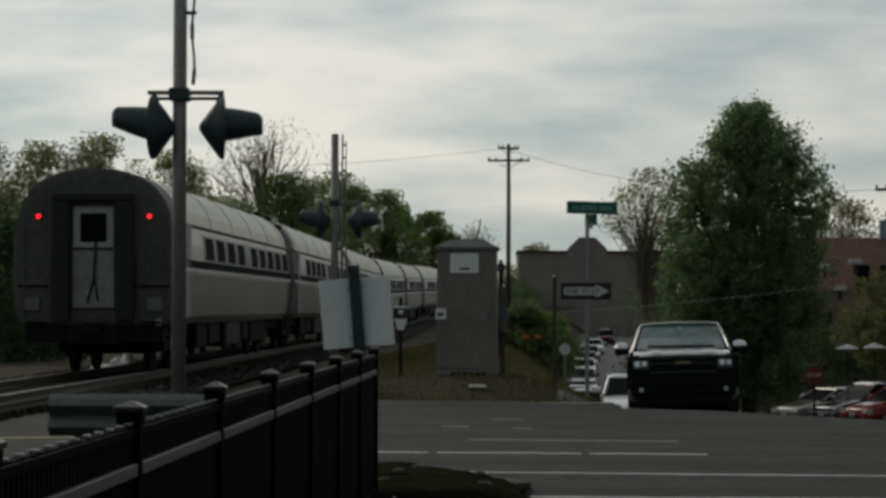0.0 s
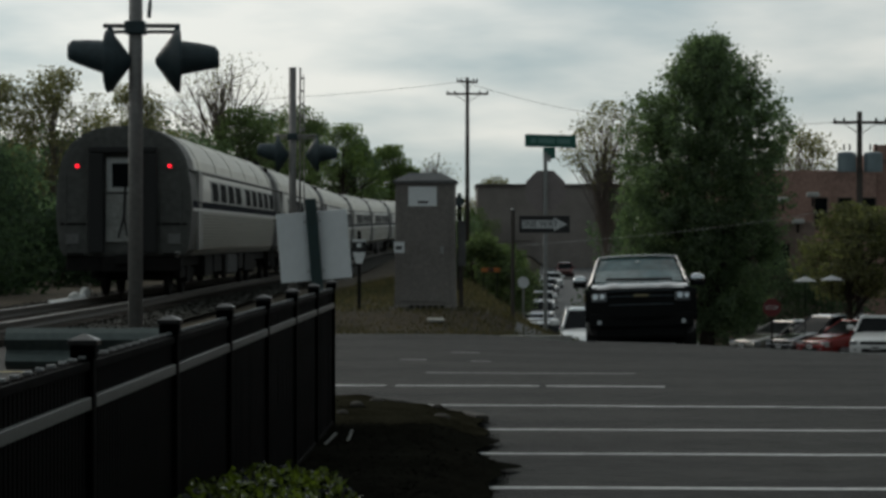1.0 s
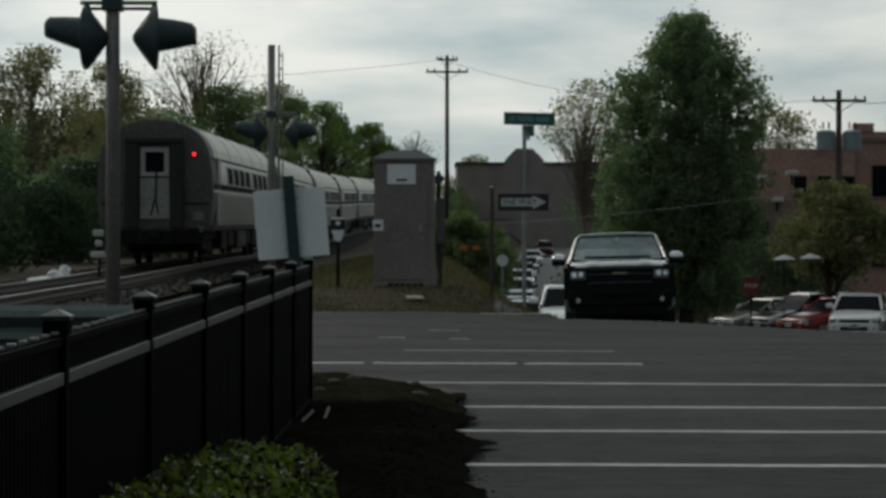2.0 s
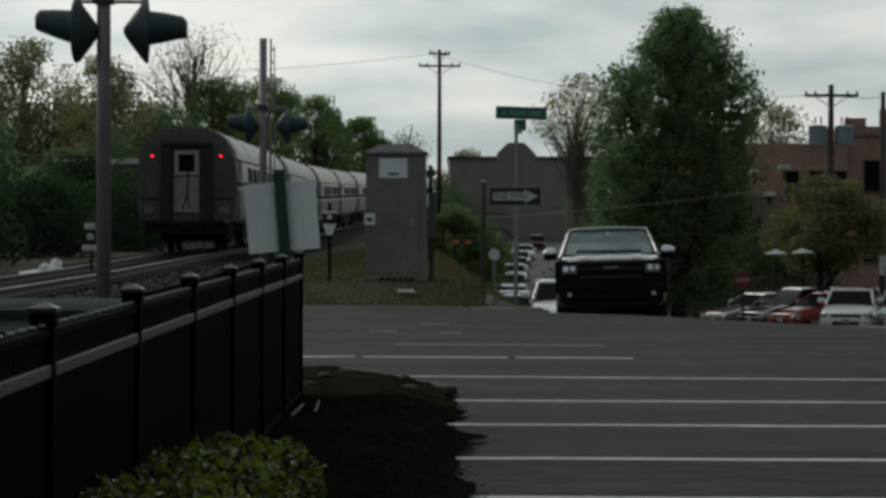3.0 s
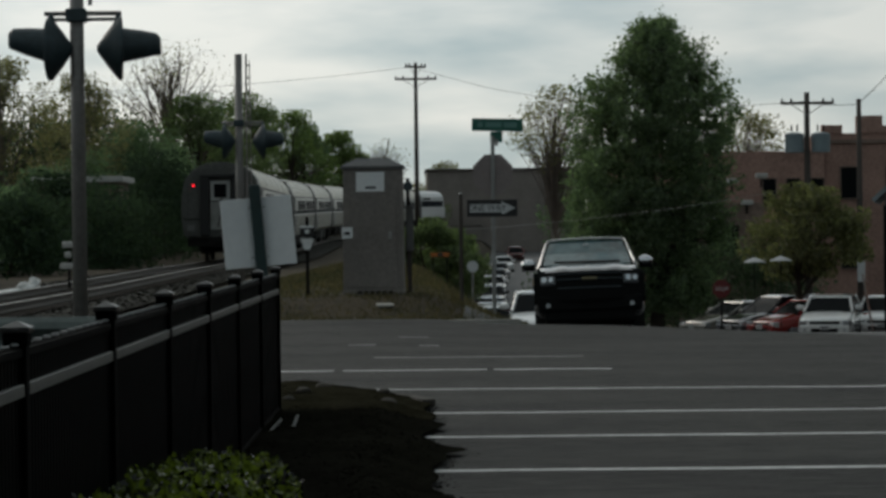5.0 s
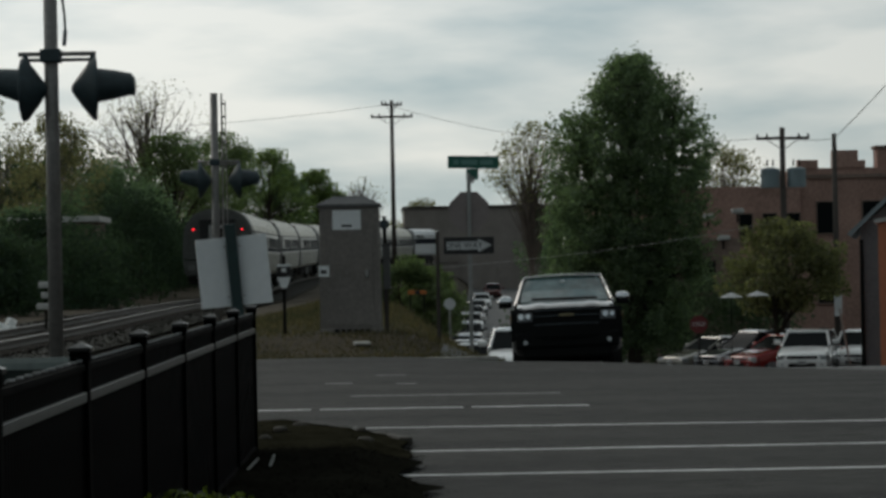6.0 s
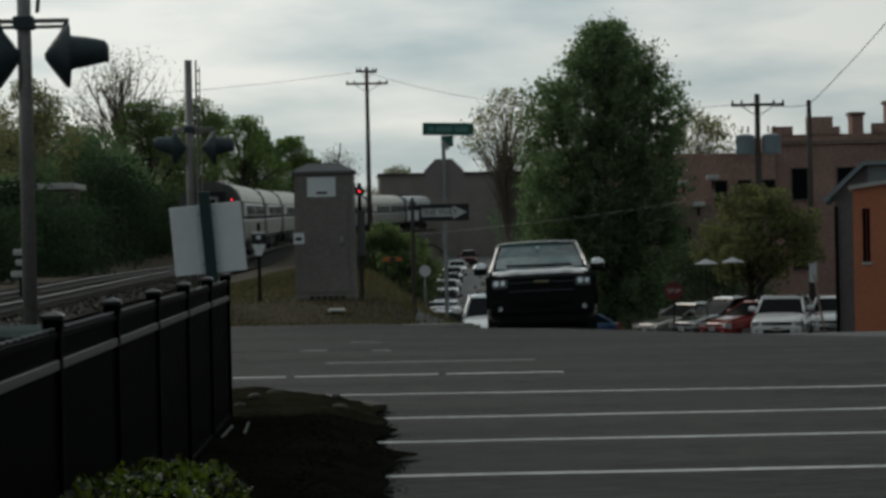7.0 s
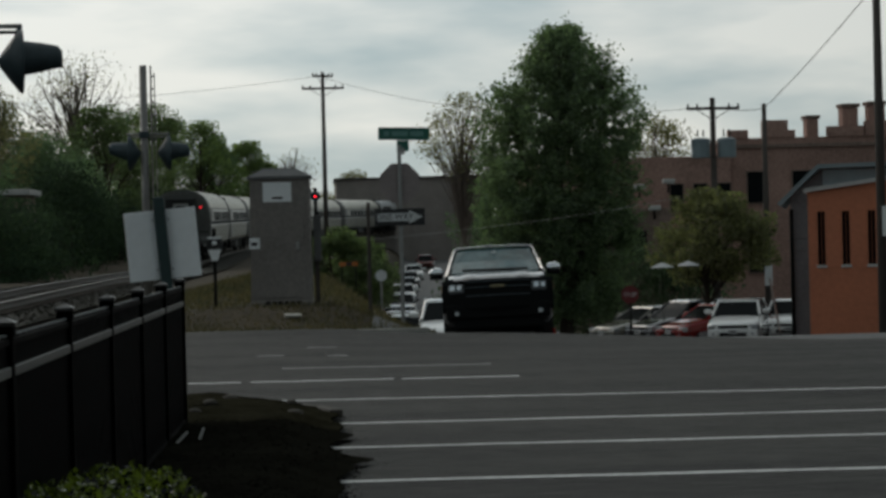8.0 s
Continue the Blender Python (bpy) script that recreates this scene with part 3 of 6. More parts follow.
# ---- crossing signals ----
def flasher_mast(x, y, z0, top, lights_z, label, hood=0.0, s=1.0, arm=False):
    m = base("crossing_signal", x, y, z0, 0, label, "crossing signal", "railway crossing signals")
    bm = tubem((0, 0, 0), (0, 0, top), 0.062 * s, 0.058 * s, n=16)
    part("mast", bm, MASTPAINT, m, "grey painted steel mast", smooth=True)
    bm = boxm(-0.22, 0.22, -0.22, 0.22, -0.1, 0.12, bevel=0.02)
    part("mast_base", bm, CONCRETE, m)
    ca = bmesh.new()
    box(ca, -0.085, 0.085, -0.10, 0.085, lights_z - 0.02, lights_z + 0.09, bevel=0.01)
    part("junction_box", ca, SIGNALBLACK, m)
    a = bmesh.new()
    tube(a, (-0.27 * s, -0.03, lights_z + 0.05), (0.38 * s, -0.03, lights_z + 0.05), 0.020)
    tube(a, (-0.25 * s, -0.03, lights_z + 0.0), (0.36 * s, -0.03, lights_z + 0.0), 0.016)
    part("crossarm", a, MASTPAINT, m)
    for side in (-1, 1):
        head = bmesh.new()
        cx, cz = (-0.222 if side < 0 else 0.365) * (1 if s == 1 else 1.15), lights_z - 0.25 * s
        # round background plate, seen nearly from its edge, turned towards the road
        turn = Matrix.Translation((cx, -0.03, cz)) @ pose(0, 0, 0, 0, 0, 9 if side > 0 else -2)
        out = []
        for k in range(28):
            t = 2 * math.pi * k / 28
            out.append((0.0, 0.272 * s * math.cos(t), 0.272 * s * math.sin(t)))
        rings = []
        for dx, sc in ((-0.192, 0.08), (-0.178, 0.17), (-0.10, 0.57), (-0.014, 0.97), (0.014, 1.0), (0.018, 0.96), (0.02, 0.5)):
            rings.append([turn @ Vector((side * dx, v[1] * sc, v[2] * sc)) for v in out])
        loft(head, rings)
        tube(head, turn @ Vector((-side * 0.07, 0, 0.1)), (cx, -0.03, lights_z + 0.05), 0.022)
        h = part("light_head", head, SIGNALBLACK, m, smooth=True)
        vis = bmesh.new()
        hoodr = []
        for dx, r, drop in ((0.012, 0.155, 0.0), (0.17, 0.130, -0.04 if side > 0 else -0.16), (0.31, 0.100, -0.06 if side > 0 else -0.30), (0.345, 0.078, 0.03 if side > 0 else -0.28)):
            ring = []
            for k in range(22):
                t = math.radians(-60 + 300 * k / 21)
                ring.append(turn @ Vector((side * dx, r * s * math.cos(t), r * s * math.sin(t) * 1.0 + 0.02 - drop * 0.2)))
            for k in range(21, -1, -1):
                t = math.radians(-60 + 300 * k / 21)
                ring.append(turn @ Vector((side * dx, (r - 0.008) * s * math.cos(t), (r - 0.008) * s * math.sin(t) + 0.02 - drop * 0.2)))
            hoodr.append(ring)
        loft(vis, hoodr)
        part("hood", vis, SIGNALBLACK, h)
        lens = bmesh.new()
        tube(lens, turn @ Vector((side * 0.012, 0, 0)), turn @ Vector((side * 0.03, 0, 0)), 0.14 * s, n=18)
        part("lens", lens, STOPRED, h, "dark red signal lens")
    if arm:
        g = bmesh.new()
        tube(g, (0.12, 0.05, 1.0), (0.13, 0.05, top + 0.0), 0.022, 0.016)
        tube(g, (0.20, 0.05, 1.2), (0.19, 0.05, top - 0.12), 0.012, 0.010)
        for k in range(6):
            box(g, 0.12, 0.20, 0.04, 0.06, top - 0.2 - 0.22 * k, top - 0.17 - 0.22 * k)
        part("raised_gate_arm", g, MASTPAINT, m, "raised striped gate arm seen edge on")
    return m


near = flasher_mast(-2.62, 21.2, 0.0, 5.2, 3.30, "grey railway crossing mast with two hooded flashing lights")
strap = bmesh.new()
for k in range(14):
    z = 3.42 + k * 0.13
    tube(strap, (0.115 + 0.012 * math.sin(k * 1.3), -0.02, z), (0.115 + 0.012 * math.sin((k + 1) * 1.3), -0.02, z + 0.13), 0.011 + 0.006 * (k % 3 == 0))
box(strap, 0.05, 0.14, -0.03, 0.0, 4.02, 4.05)
part("hanging_cable", strap, SIGNALBLACK, near, "dark cable strapped beside the mast")
flasher_mast(-2.6, 43, 0.12, 4.45, 3.22, "far railway crossing mast with dark flashing lights and raised gate arm", s=1.12, arm=True)


def guardrail():
    g = base("guardrail", -3.44, 19.6, 0, 0, "greenish galvanised corrugated guardrail beside the crossing", "guardrail")
    prof = [(0.0, 0.50), (-0.05, 0.53), (-0.085, 0.57), (-0.05, 0.62), (-0.02, 0.655), (-0.05, 0.69), (-0.085, 0.74), (-0.05, 0.79), (0.0, 0.83), (0.012, 0.83), (-0.035, 0.79), (-0.07, 0.74), (-0.035, 0.69), (-0.005, 0.655), (-0.035, 0.62), (-0.07, 0.57), (-0.035, 0.53), (0.012, 0.50)]
    part("beam", loft(bmesh.new(), [[(x, yy, z) for yy, z in prof] for x in (0, 0.5, 1.35)]), GUARD, g, smooth=False)
    for x in (0.25, 1.2):
        part("post", boxm(x - 0.06, x + 0.06, 0.03, 0.17, -0.1, 0.78, bevel=0.008), WOODPOLE, g)


GUARD = mat("green_grey_zinc", (0.09, 0.11, 0.105), 0.5, 0.4, 0.2, 2.0, 20.0)
guardrail()


# ---- signs ----
def words(text, size, material, parent, m, label=""):
    cu = bpy.data.curves.new("lettering", "FONT")
    cu.body, cu.size, cu.align_x, cu.align_y, cu.extrude = text, size, "CENTER", "CENTER", 0.001
    tmp = bpy.data.objects.new("lettering", cu)
    scene.collection.objects.link(tmp)
    bpy.context.view_layer.update()
    me = bpy.data.meshes.new_from_object(tmp.evaluated_get(bpy.context.evaluated_depsgraph_get()))
    bpy.data.objects.remove(tmp)
    me.materials.clear()
    me.materials.append(material)
    ob = new("lettering", me)
    ob.parent = parent
    ob.matrix_basis = m
    return ob


def twin_sign():
    s = base("blank_twin_sign", -0.93, 19.9, 0, 0, "two blank white sign panels on a dark green post", "sign")
    s.matrix_basis = pose(-0.912, 19.9, 0, 0, -4.6, 0)
    part("post", boxm(-0.045, 0.045, -0.03, 0.03, -0.1, 1.86, bevel=0.008), GREENPOST, s, "dark green square post")
    for side, turn in ((-1, 14), (1, -14)):
        p = part("panel", boxm(-0.127, 0.127, -0.008, 0.008, -0.276, 0.276, bevel=0.004), SIGNWHITE, s)
        p.matrix_basis = pose(side * 0.160, 0.0, 1.48) @ pose(0, 0, 0, 0, 0, turn)
        for z in (-0.2, 0.2):
            b = part("bolt", tubem((side * -0.1, -0.014, z), (side * -0.1, 0.0, z), 0.008, n=8), GALV, p)


twin_sign()


def stop_post():
    s = base("stop_sign_post", 1.87, 45.4, land(1.87, 45.4), 0, "back of a stop sign with one way and street name signs", "sign post")
    z0 = -land(1.87, 45.4)
    part("post", boxm(-0.035, 0.035, -0.025, 0.025, -0.2, z0 + 3.2, bevel=0.006), GALV, s, "grey galvanised channel post")
    octo = [(0.39 * math.cos(radians(22.5 + 45 * k)), 0.39 * math.sin(radians(22.5 + 45 * k))) for k in range(8)]
    part("stop_panel", prism(bmesh.new(), octo, pose(0.0, 0.03, z0 + 2.50), 0.006), SIGNBACK, s, "bare dull back of an octagonal stop sign")
    ow = part("one_way_panel", boxm(-0.46, 0.46, -0.008, 0.0, -0.155, 0.155, bevel=0.003), SIGNBLACK, s, "black one way sign with a white arrow")
    ow.matrix_basis = pose(-0.02, -0.035, z0 + 1.88)
    arrow = [(-0.41, 0.075), (0.17, 0.075), (0.17, 0.125), (0.42, 0.0), (0.17, -0.125), (0.17, -0.075), (-0.41, -0.075)]
    part("arrow", prism(bmesh.new(), arrow, pose(0, -0.014, 0), 0.004), SIGNGREY, ow)
    words("ONE WAY", 0.15, SIGNBLACK, ow, pose(-0.10, -0.016, 0, 90, 0, 0))
    st = part("street_name_panel", boxm(-0.465, 0.465, -0.008, 0.008, -0.115, 0.115, bevel=0.003), SIGNGREEN, s, "green street name sign")
    st.matrix_basis = pose(0.09, 0, z0 + 3.40, 0, 1.5, 0)
    for i, (a, b) in enumerate(((-0.36, -0.26), (-0.22, 0.08), (0.12, 0.36))):
        part("name_bar", boxm(a, b, -0.012, -0.0085, -0.045, 0.045), SIGNBAR, st)
    br = part("cross_name_panel", boxm(-0.11, 0.11, -0.012, 0.012, -0.1, 0.1, bevel=0.003), SIGNGREEN, s, "second street name sign turned edge on")
    br.matrix_basis = pose(0.07, 0, z0 + 3.18)
    part("bracket", boxm(-0.03, 0.03, -0.02, 0.02, -0.06, 0.06), GALV, br).matrix_basis = pose(0, 0, -0.1)


SIGNGREY = mat("worn_sign_white", (0.56, 0.57, 0.57), 0.5, 0, 0.15, 3.0, 25.0)
SIGNBAR = mat("dim_sign_lettering", (0.12, 0.26, 0.23), 0.5, 0, 0.1, 3.0, 25.0)
stop_post()


def thin_post(x, y, h, label):
    z = land(x, y)
    p = base("thin_post", x, y, z, 0, label, "post")
    part("shaft", tubem((0, 0, -0.1), (0, 0, h), 0.04, 0.035, n=10), WOODPOLE, p)
    part("top_cap", tubem((0, 0, h), (0, 0, h + 0.03), 0.045, 0.02, n=10), GALV, p)


thin_post(1.32, 47.0, 2.05, "thin dark steel post in the grass")


def milepost_sign():
    z = land(-1.5, 44.5)
    s = base("railway_marker", -1.5, 44.5, z, 0, "small black and white railway marker on a dark post", "railway sign")
    part("post", boxm(-0.03, 0.03, -0.03, 0.03, -0.1, 1.75 - z, bevel=0.005), UNDER, s)
    part("plate", boxm(-0.13, 0.13, -0.045, -0.035, 1.40 - z, 1.60 - z, bevel=0.003), SIGNBLACK, s)
    part("stripe", boxm(-0.125, 0.125, -0.050, -0.046, 1.56 - z, 1.60 - z), LETTER, s)
    tri = [(-0.12, 0.09), (0.12, 0.09), (0.05, -0.11), (-0.05, -0.11)]
    part("shield", prism(bmesh.new(), tri, pose(0, -0.05, 1.28 - z), 0.006), LETTER, s, "white tapered plate")
    part("mark", boxm(-0.04, 0.04, -0.052, -0.046, 1.46 - z, 1.53 - z), LETTER, s)


milepost_sign()


# ---- signal bungalow ----
def bungalow():
    x, y = -0.31, 45.2
    z = land(x, y) - 0.02
    b = base("signal_bungalow", x, y, z, -2, "grey-brown railway signal bungalow with white notices", "equipment hut")
    w, d, h = 0.545, 0.5, 2.27
    rings = []
    for zz, k in ((0.0, 1.03), (0.06, 1.03), (0.08, 1.0), (h - 0.05, 0.97), (h, 0.97)):
        rings.append([(-w * k, -d * k, zz), (w * k, -d * k, zz), (w * k, d * k, zz), (-w * k, d * k, zz)])
    part("body", loft(bmesh.new(), rings), BUNGALOW, b)
    rings = [[(-w * k, -d * k, zz), (w * k, -d * k, zz), (w * k, d * k, zz), (-w * k, d * k, zz)] for zz, k in ((h + 0.002, 1.05), (h + 0.05, 1.05), (h + 0.17, 0.62), (h + 0.2, 0.55))]
    part("roof", loft(bmesh.new(), rings), BUNGALOW_ROOF, b, "shallow hipped metal roof")
    part("door_panel", boxm(-0.42, 0.42, -d * 0.99 - 0.022, -d * 0.98, 0.14, 1.86, bevel=0.004), BUNGALOW, b)
    nt = part("notice", boxm(-0.255, 0.255, -0.012, 0.0, -0.18, 0.18, bevel=0.004), SIGNWHITE, b, "white notice with unreadable print")
    nt.matrix_basis = pose(-0.04, -d * 0.985 - 0.005, 2.03)
    part("print_bar", boxm(-0.09, 0.10, -0.015, -0.0125, -0.12, -0.08), SIGNBLACK, nt)
    sm = part("small_notice", boxm(-0.095, 0.095, -0.01, 0.0, -0.10, 0.10, bevel=0.003), SIGNWHITE, b)
    sm.matrix_basis = pose(-0.46, -d - 0.02, 1.12)
    part("print_bar", boxm(-0.06, 0.05, -0.013, -0.0105, -0.04, 0.02), SIGNBLACK, sm)
    for i in range(6):
        part("vent_slot", boxm(-0.28 + 0.11 * i, -0.20 + 0.11 * i, -d * 1.03 - 0.012, -d * 1.0, 0.015, 0.075), UNDER, b)
    part("door_handle", boxm(0.28, 0.34, -d - 0.05, -d - 0.015, 1.0, 1.14, bevel=0.008), GALV, b)
    slab = part("slab", boxm(-0.85, 0.85, -0.8, 0.8, -0.1, 0.015, bevel=0.02), KERBDIRT, b)


bungalow()


def meter_box():
    z = land(0.33, 45.3)
    m = base("meter_cabinet", 0.33, 45.3, z, 0, "pale grey meter cabinet on a short post", "electric cabinet")
    part("case", boxm(-0.06, 0.08, -0.1, 0.1, 0.75, 1.55, bevel=0.02), BUNGALOW_ROOF, m)
    part("lid", boxm(-0.065, 0.09, -0.12, 0.11, 1.551, 1.585, bevel=0.008), BUNGALOW_ROOF, m)
    part("post", boxm(-0.04, 0.04, -0.04, 0.04, -0.1, 0.749), WOODPOLE, m)


meter_box()


def valve_cover(x, y, m):
    ob = part("drain_cover", boxm(-0.14, 0.14, -0.2, 0.2, -0.02, 0.02, bevel=0.008), CONCRETE)
    ob.matrix_basis = pose(x, y, land(x, y) + 0.02, 3, 0, m)
    tagged(ob, "pale concrete drain cover set in the verge", "drain cover")


valve_cover(-0.12, 42.2, 4)


# far kerb of the road, with gaps at the side street
def far_kerb():
    k = base("far_kerb", 0, FAR, 0, 0, "low worn kerb along the far verge", "kerb", "", "structure")
    x = -4.2
    while x < 1.6:
        part("kerb_stone", boxm(x + 0.005, x + 0.895, -0.02, 0.12, -0.1, 0.032, bevel=0.012), CONCRETE, k)
        x += 0.9


far_kerb()


# ---- utility poles and wires ----
def utility_pole(x, y, top, arms, label, lean=0.0, transformers=0, r=0.15, street_arm=False):
    z = land(x, y)
    p = base("utility_pole", x, y, z, 0, label, "utility pole", "utility poles")
    h = top - z
    part("pole", tubem((0, 0, -0.2), (lean, 0, h), r, r * 0.65, n=12), WOODPOLE, p, smooth=True)
    for dz, half, turn in arms:
        a = part("crossarm", boxm(-half, half, -0.06, 0.06, -0.06, 0.06, bevel=0.01), WOODPOLE, p)
        a.matrix_basis = pose(lean, -0.14, h - dz, 0, 0, turn)
        for u in (-0.95, -0.6, 0.6, 0.95):
            part("insulator", tubem((u * half, 0, 0.06), (u * half, 0, 0.2), 0.05, 0.03, n=8), PLASTIC, a)
        br = bmesh.new()
        tube(br, (-half * 0.6, 0.0, -0.05), (0, 0.05, -0.5), 0.02, n=6)
        tube(br, (half * 0.6, 0.0, -0.05), (0, 0.05, -0.5), 0.02, n=6)
        part("brace", br, GALV, a)
    for i in range(transformers):
        s = (-1, 1)[i % 2]
        t = bmesh.new()
        tube(t, (s * 0.55, -0.1, h - 2.52), (s * 0.55, -0.1, h - 1.76), 0.40, n=16)
        tube(t, (s * 0.55, -0.1, h - 1.76), (s * 0.55, -0.1, h - 1.68), 0.42, 0.2, n=16)
        c = part("transformer", t, TRANSF, p, "pale grey pole transformer", smooth=False)
        for q in (-0.12, 0.12):
            part("bushing", tubem((s * 0.55 + q, -0.1, h - 1.62), (s * 0.55 + q, -0.1, h - 1.35), 0.04, 0.03, n=8), PLASTIC, c)
    return p


TRANSF = mat("transformer_grey", (0.19, 0.24, 0.26), 0.5, 0.2, 0.15, 1.5, 15.0)


def wire(a, b, sag, r, label="thin black overhead wire sagging between poles", n=24, material=SIGNBLACK):
    a, b = Vector(a), Vector(b)
    cu = bpy.data.curves.new("overhead_wire", "CURVE")
    cu.dimensions, cu.bevel_depth, cu.bevel_resolution = "3D", r, 1
    sp = cu.splines.new("POLY")
    sp.points.add(n)
    for i in range(n + 1):
        u = i / n
        q = a.lerp(b, u)
        sp.points[i].co = (q.x, q.y, q.z - sag * 4 * u * (1 - u), 1)
    cu.materials.append(material)
    return tagged(new("overhead_wire", cu), label, "wire", "overhead wires")


utility_pole(1.4, 143, 11.2, ((0.95, 1.2, 0), (0.25, 0.62, 20)), "dark wooden utility pole with two crossarms")
utility_pole(17.42, 104, 7.12, ((0.46, 1.12, 0),), "dark wooden utility pole carrying two transformers", transformers=2, r=0.17)
utility_pole(19.7, 104.5, 6.85, (), "plain dark wooden utility pole", r=0.15)


# ---- railway track ----
def railway():
    t = base("railway_track", 0, 0, 0, 0, "single railway track on ballast curving away", "railway track", "", "structure")
    ys = span(4, 170, 2.0) + span(173, 420, 4.0)
    for side in (-0.7525, 0.7525):
        for nm, prof, material in (("rail", [(-0.07, -0.15), (0.07, -0.15), (0.07, -0.13), (0.012, -0.11), (0.012, -0.045), (0.036, -0.035), (0.036, -0.004), (-0.036, -0.004), (-0.036, -0.035), (-0.012, -0.045), (-0.012, -0.11), (-0.07, -0.13)], RAIL),
                                   ("rail_head", [(-0.034, -0.003), (0.034, -0.003), (0.030, 0.004), (-0.030, 0.004)], RAILTOP)):
            rings = [[(track_x(y) + side + px, y, rail_z(y) + pz) for px, pz in prof] for y in ys]
            part(nm, loft(bmesh.new(), rings), material, t, smooth=False)
    tie_me = None
    rng = random.Random(5)
    y = 22.0
    n = 0
    while y < 330:
        if n < 230:
            if tie_me is None:
                ob = part("sleeper", boxm(-1.3, 1.3, -0.11, 0.11, -0.18, 0.0, bevel=0.012), TIE, t)
                tie_me = ob.data
            else:
                ob = new("sleeper", tie_me)
                ob.parent = t
            ob.matrix_basis = pose(track_x(y) + rng.uniform(-0.05, 0.05), y, rail_z(y) - 0.152, 0, 0, rng.uniform(-1.5, 1.5))
        n += 1
        y += 0.56
    strip("ballast", lambda v: track_x(v) - 2.6, lambda v: track_x(v) + 2.6, span(40.5, 400, 3), 0.085, BALLAST, n=8, label="grey brown stone ballast under the track", category="ballast", kind="structure")

    def inside(r):
        v = r.uniform(41, 110)
        x = track_x(v) + r.uniform(-2.6, 2.6)
        return x, v, land(x, v) + 0.09
    scatter("ballast_stones", 9000, inside, 0.05, STONES, flat=0.8, seed=3, label="loose grey ballast stones", category="ballast")


railway()


# ---- vehicles ----
def ring(w, z0, z1, y, tuck=0.06, r=0.12):
    h = z1 - z0
    half = [(w * 0.90, z0), (w - tuck * 0.4, z0 + min(0.1, h * 0.2)), (w, z0 + h * 0.45), (w - tuck * 0.3, z0 + h * 0.75), (w - tuck, z1 - r * 0.45), (w - tuck - r * 0.7, z1 - 0.01), (w * 0.45, z1 + 0.015)]
    return [(x, y, z) for x, z in half] + [(-x, y, z) for x, z in half[::-1]]


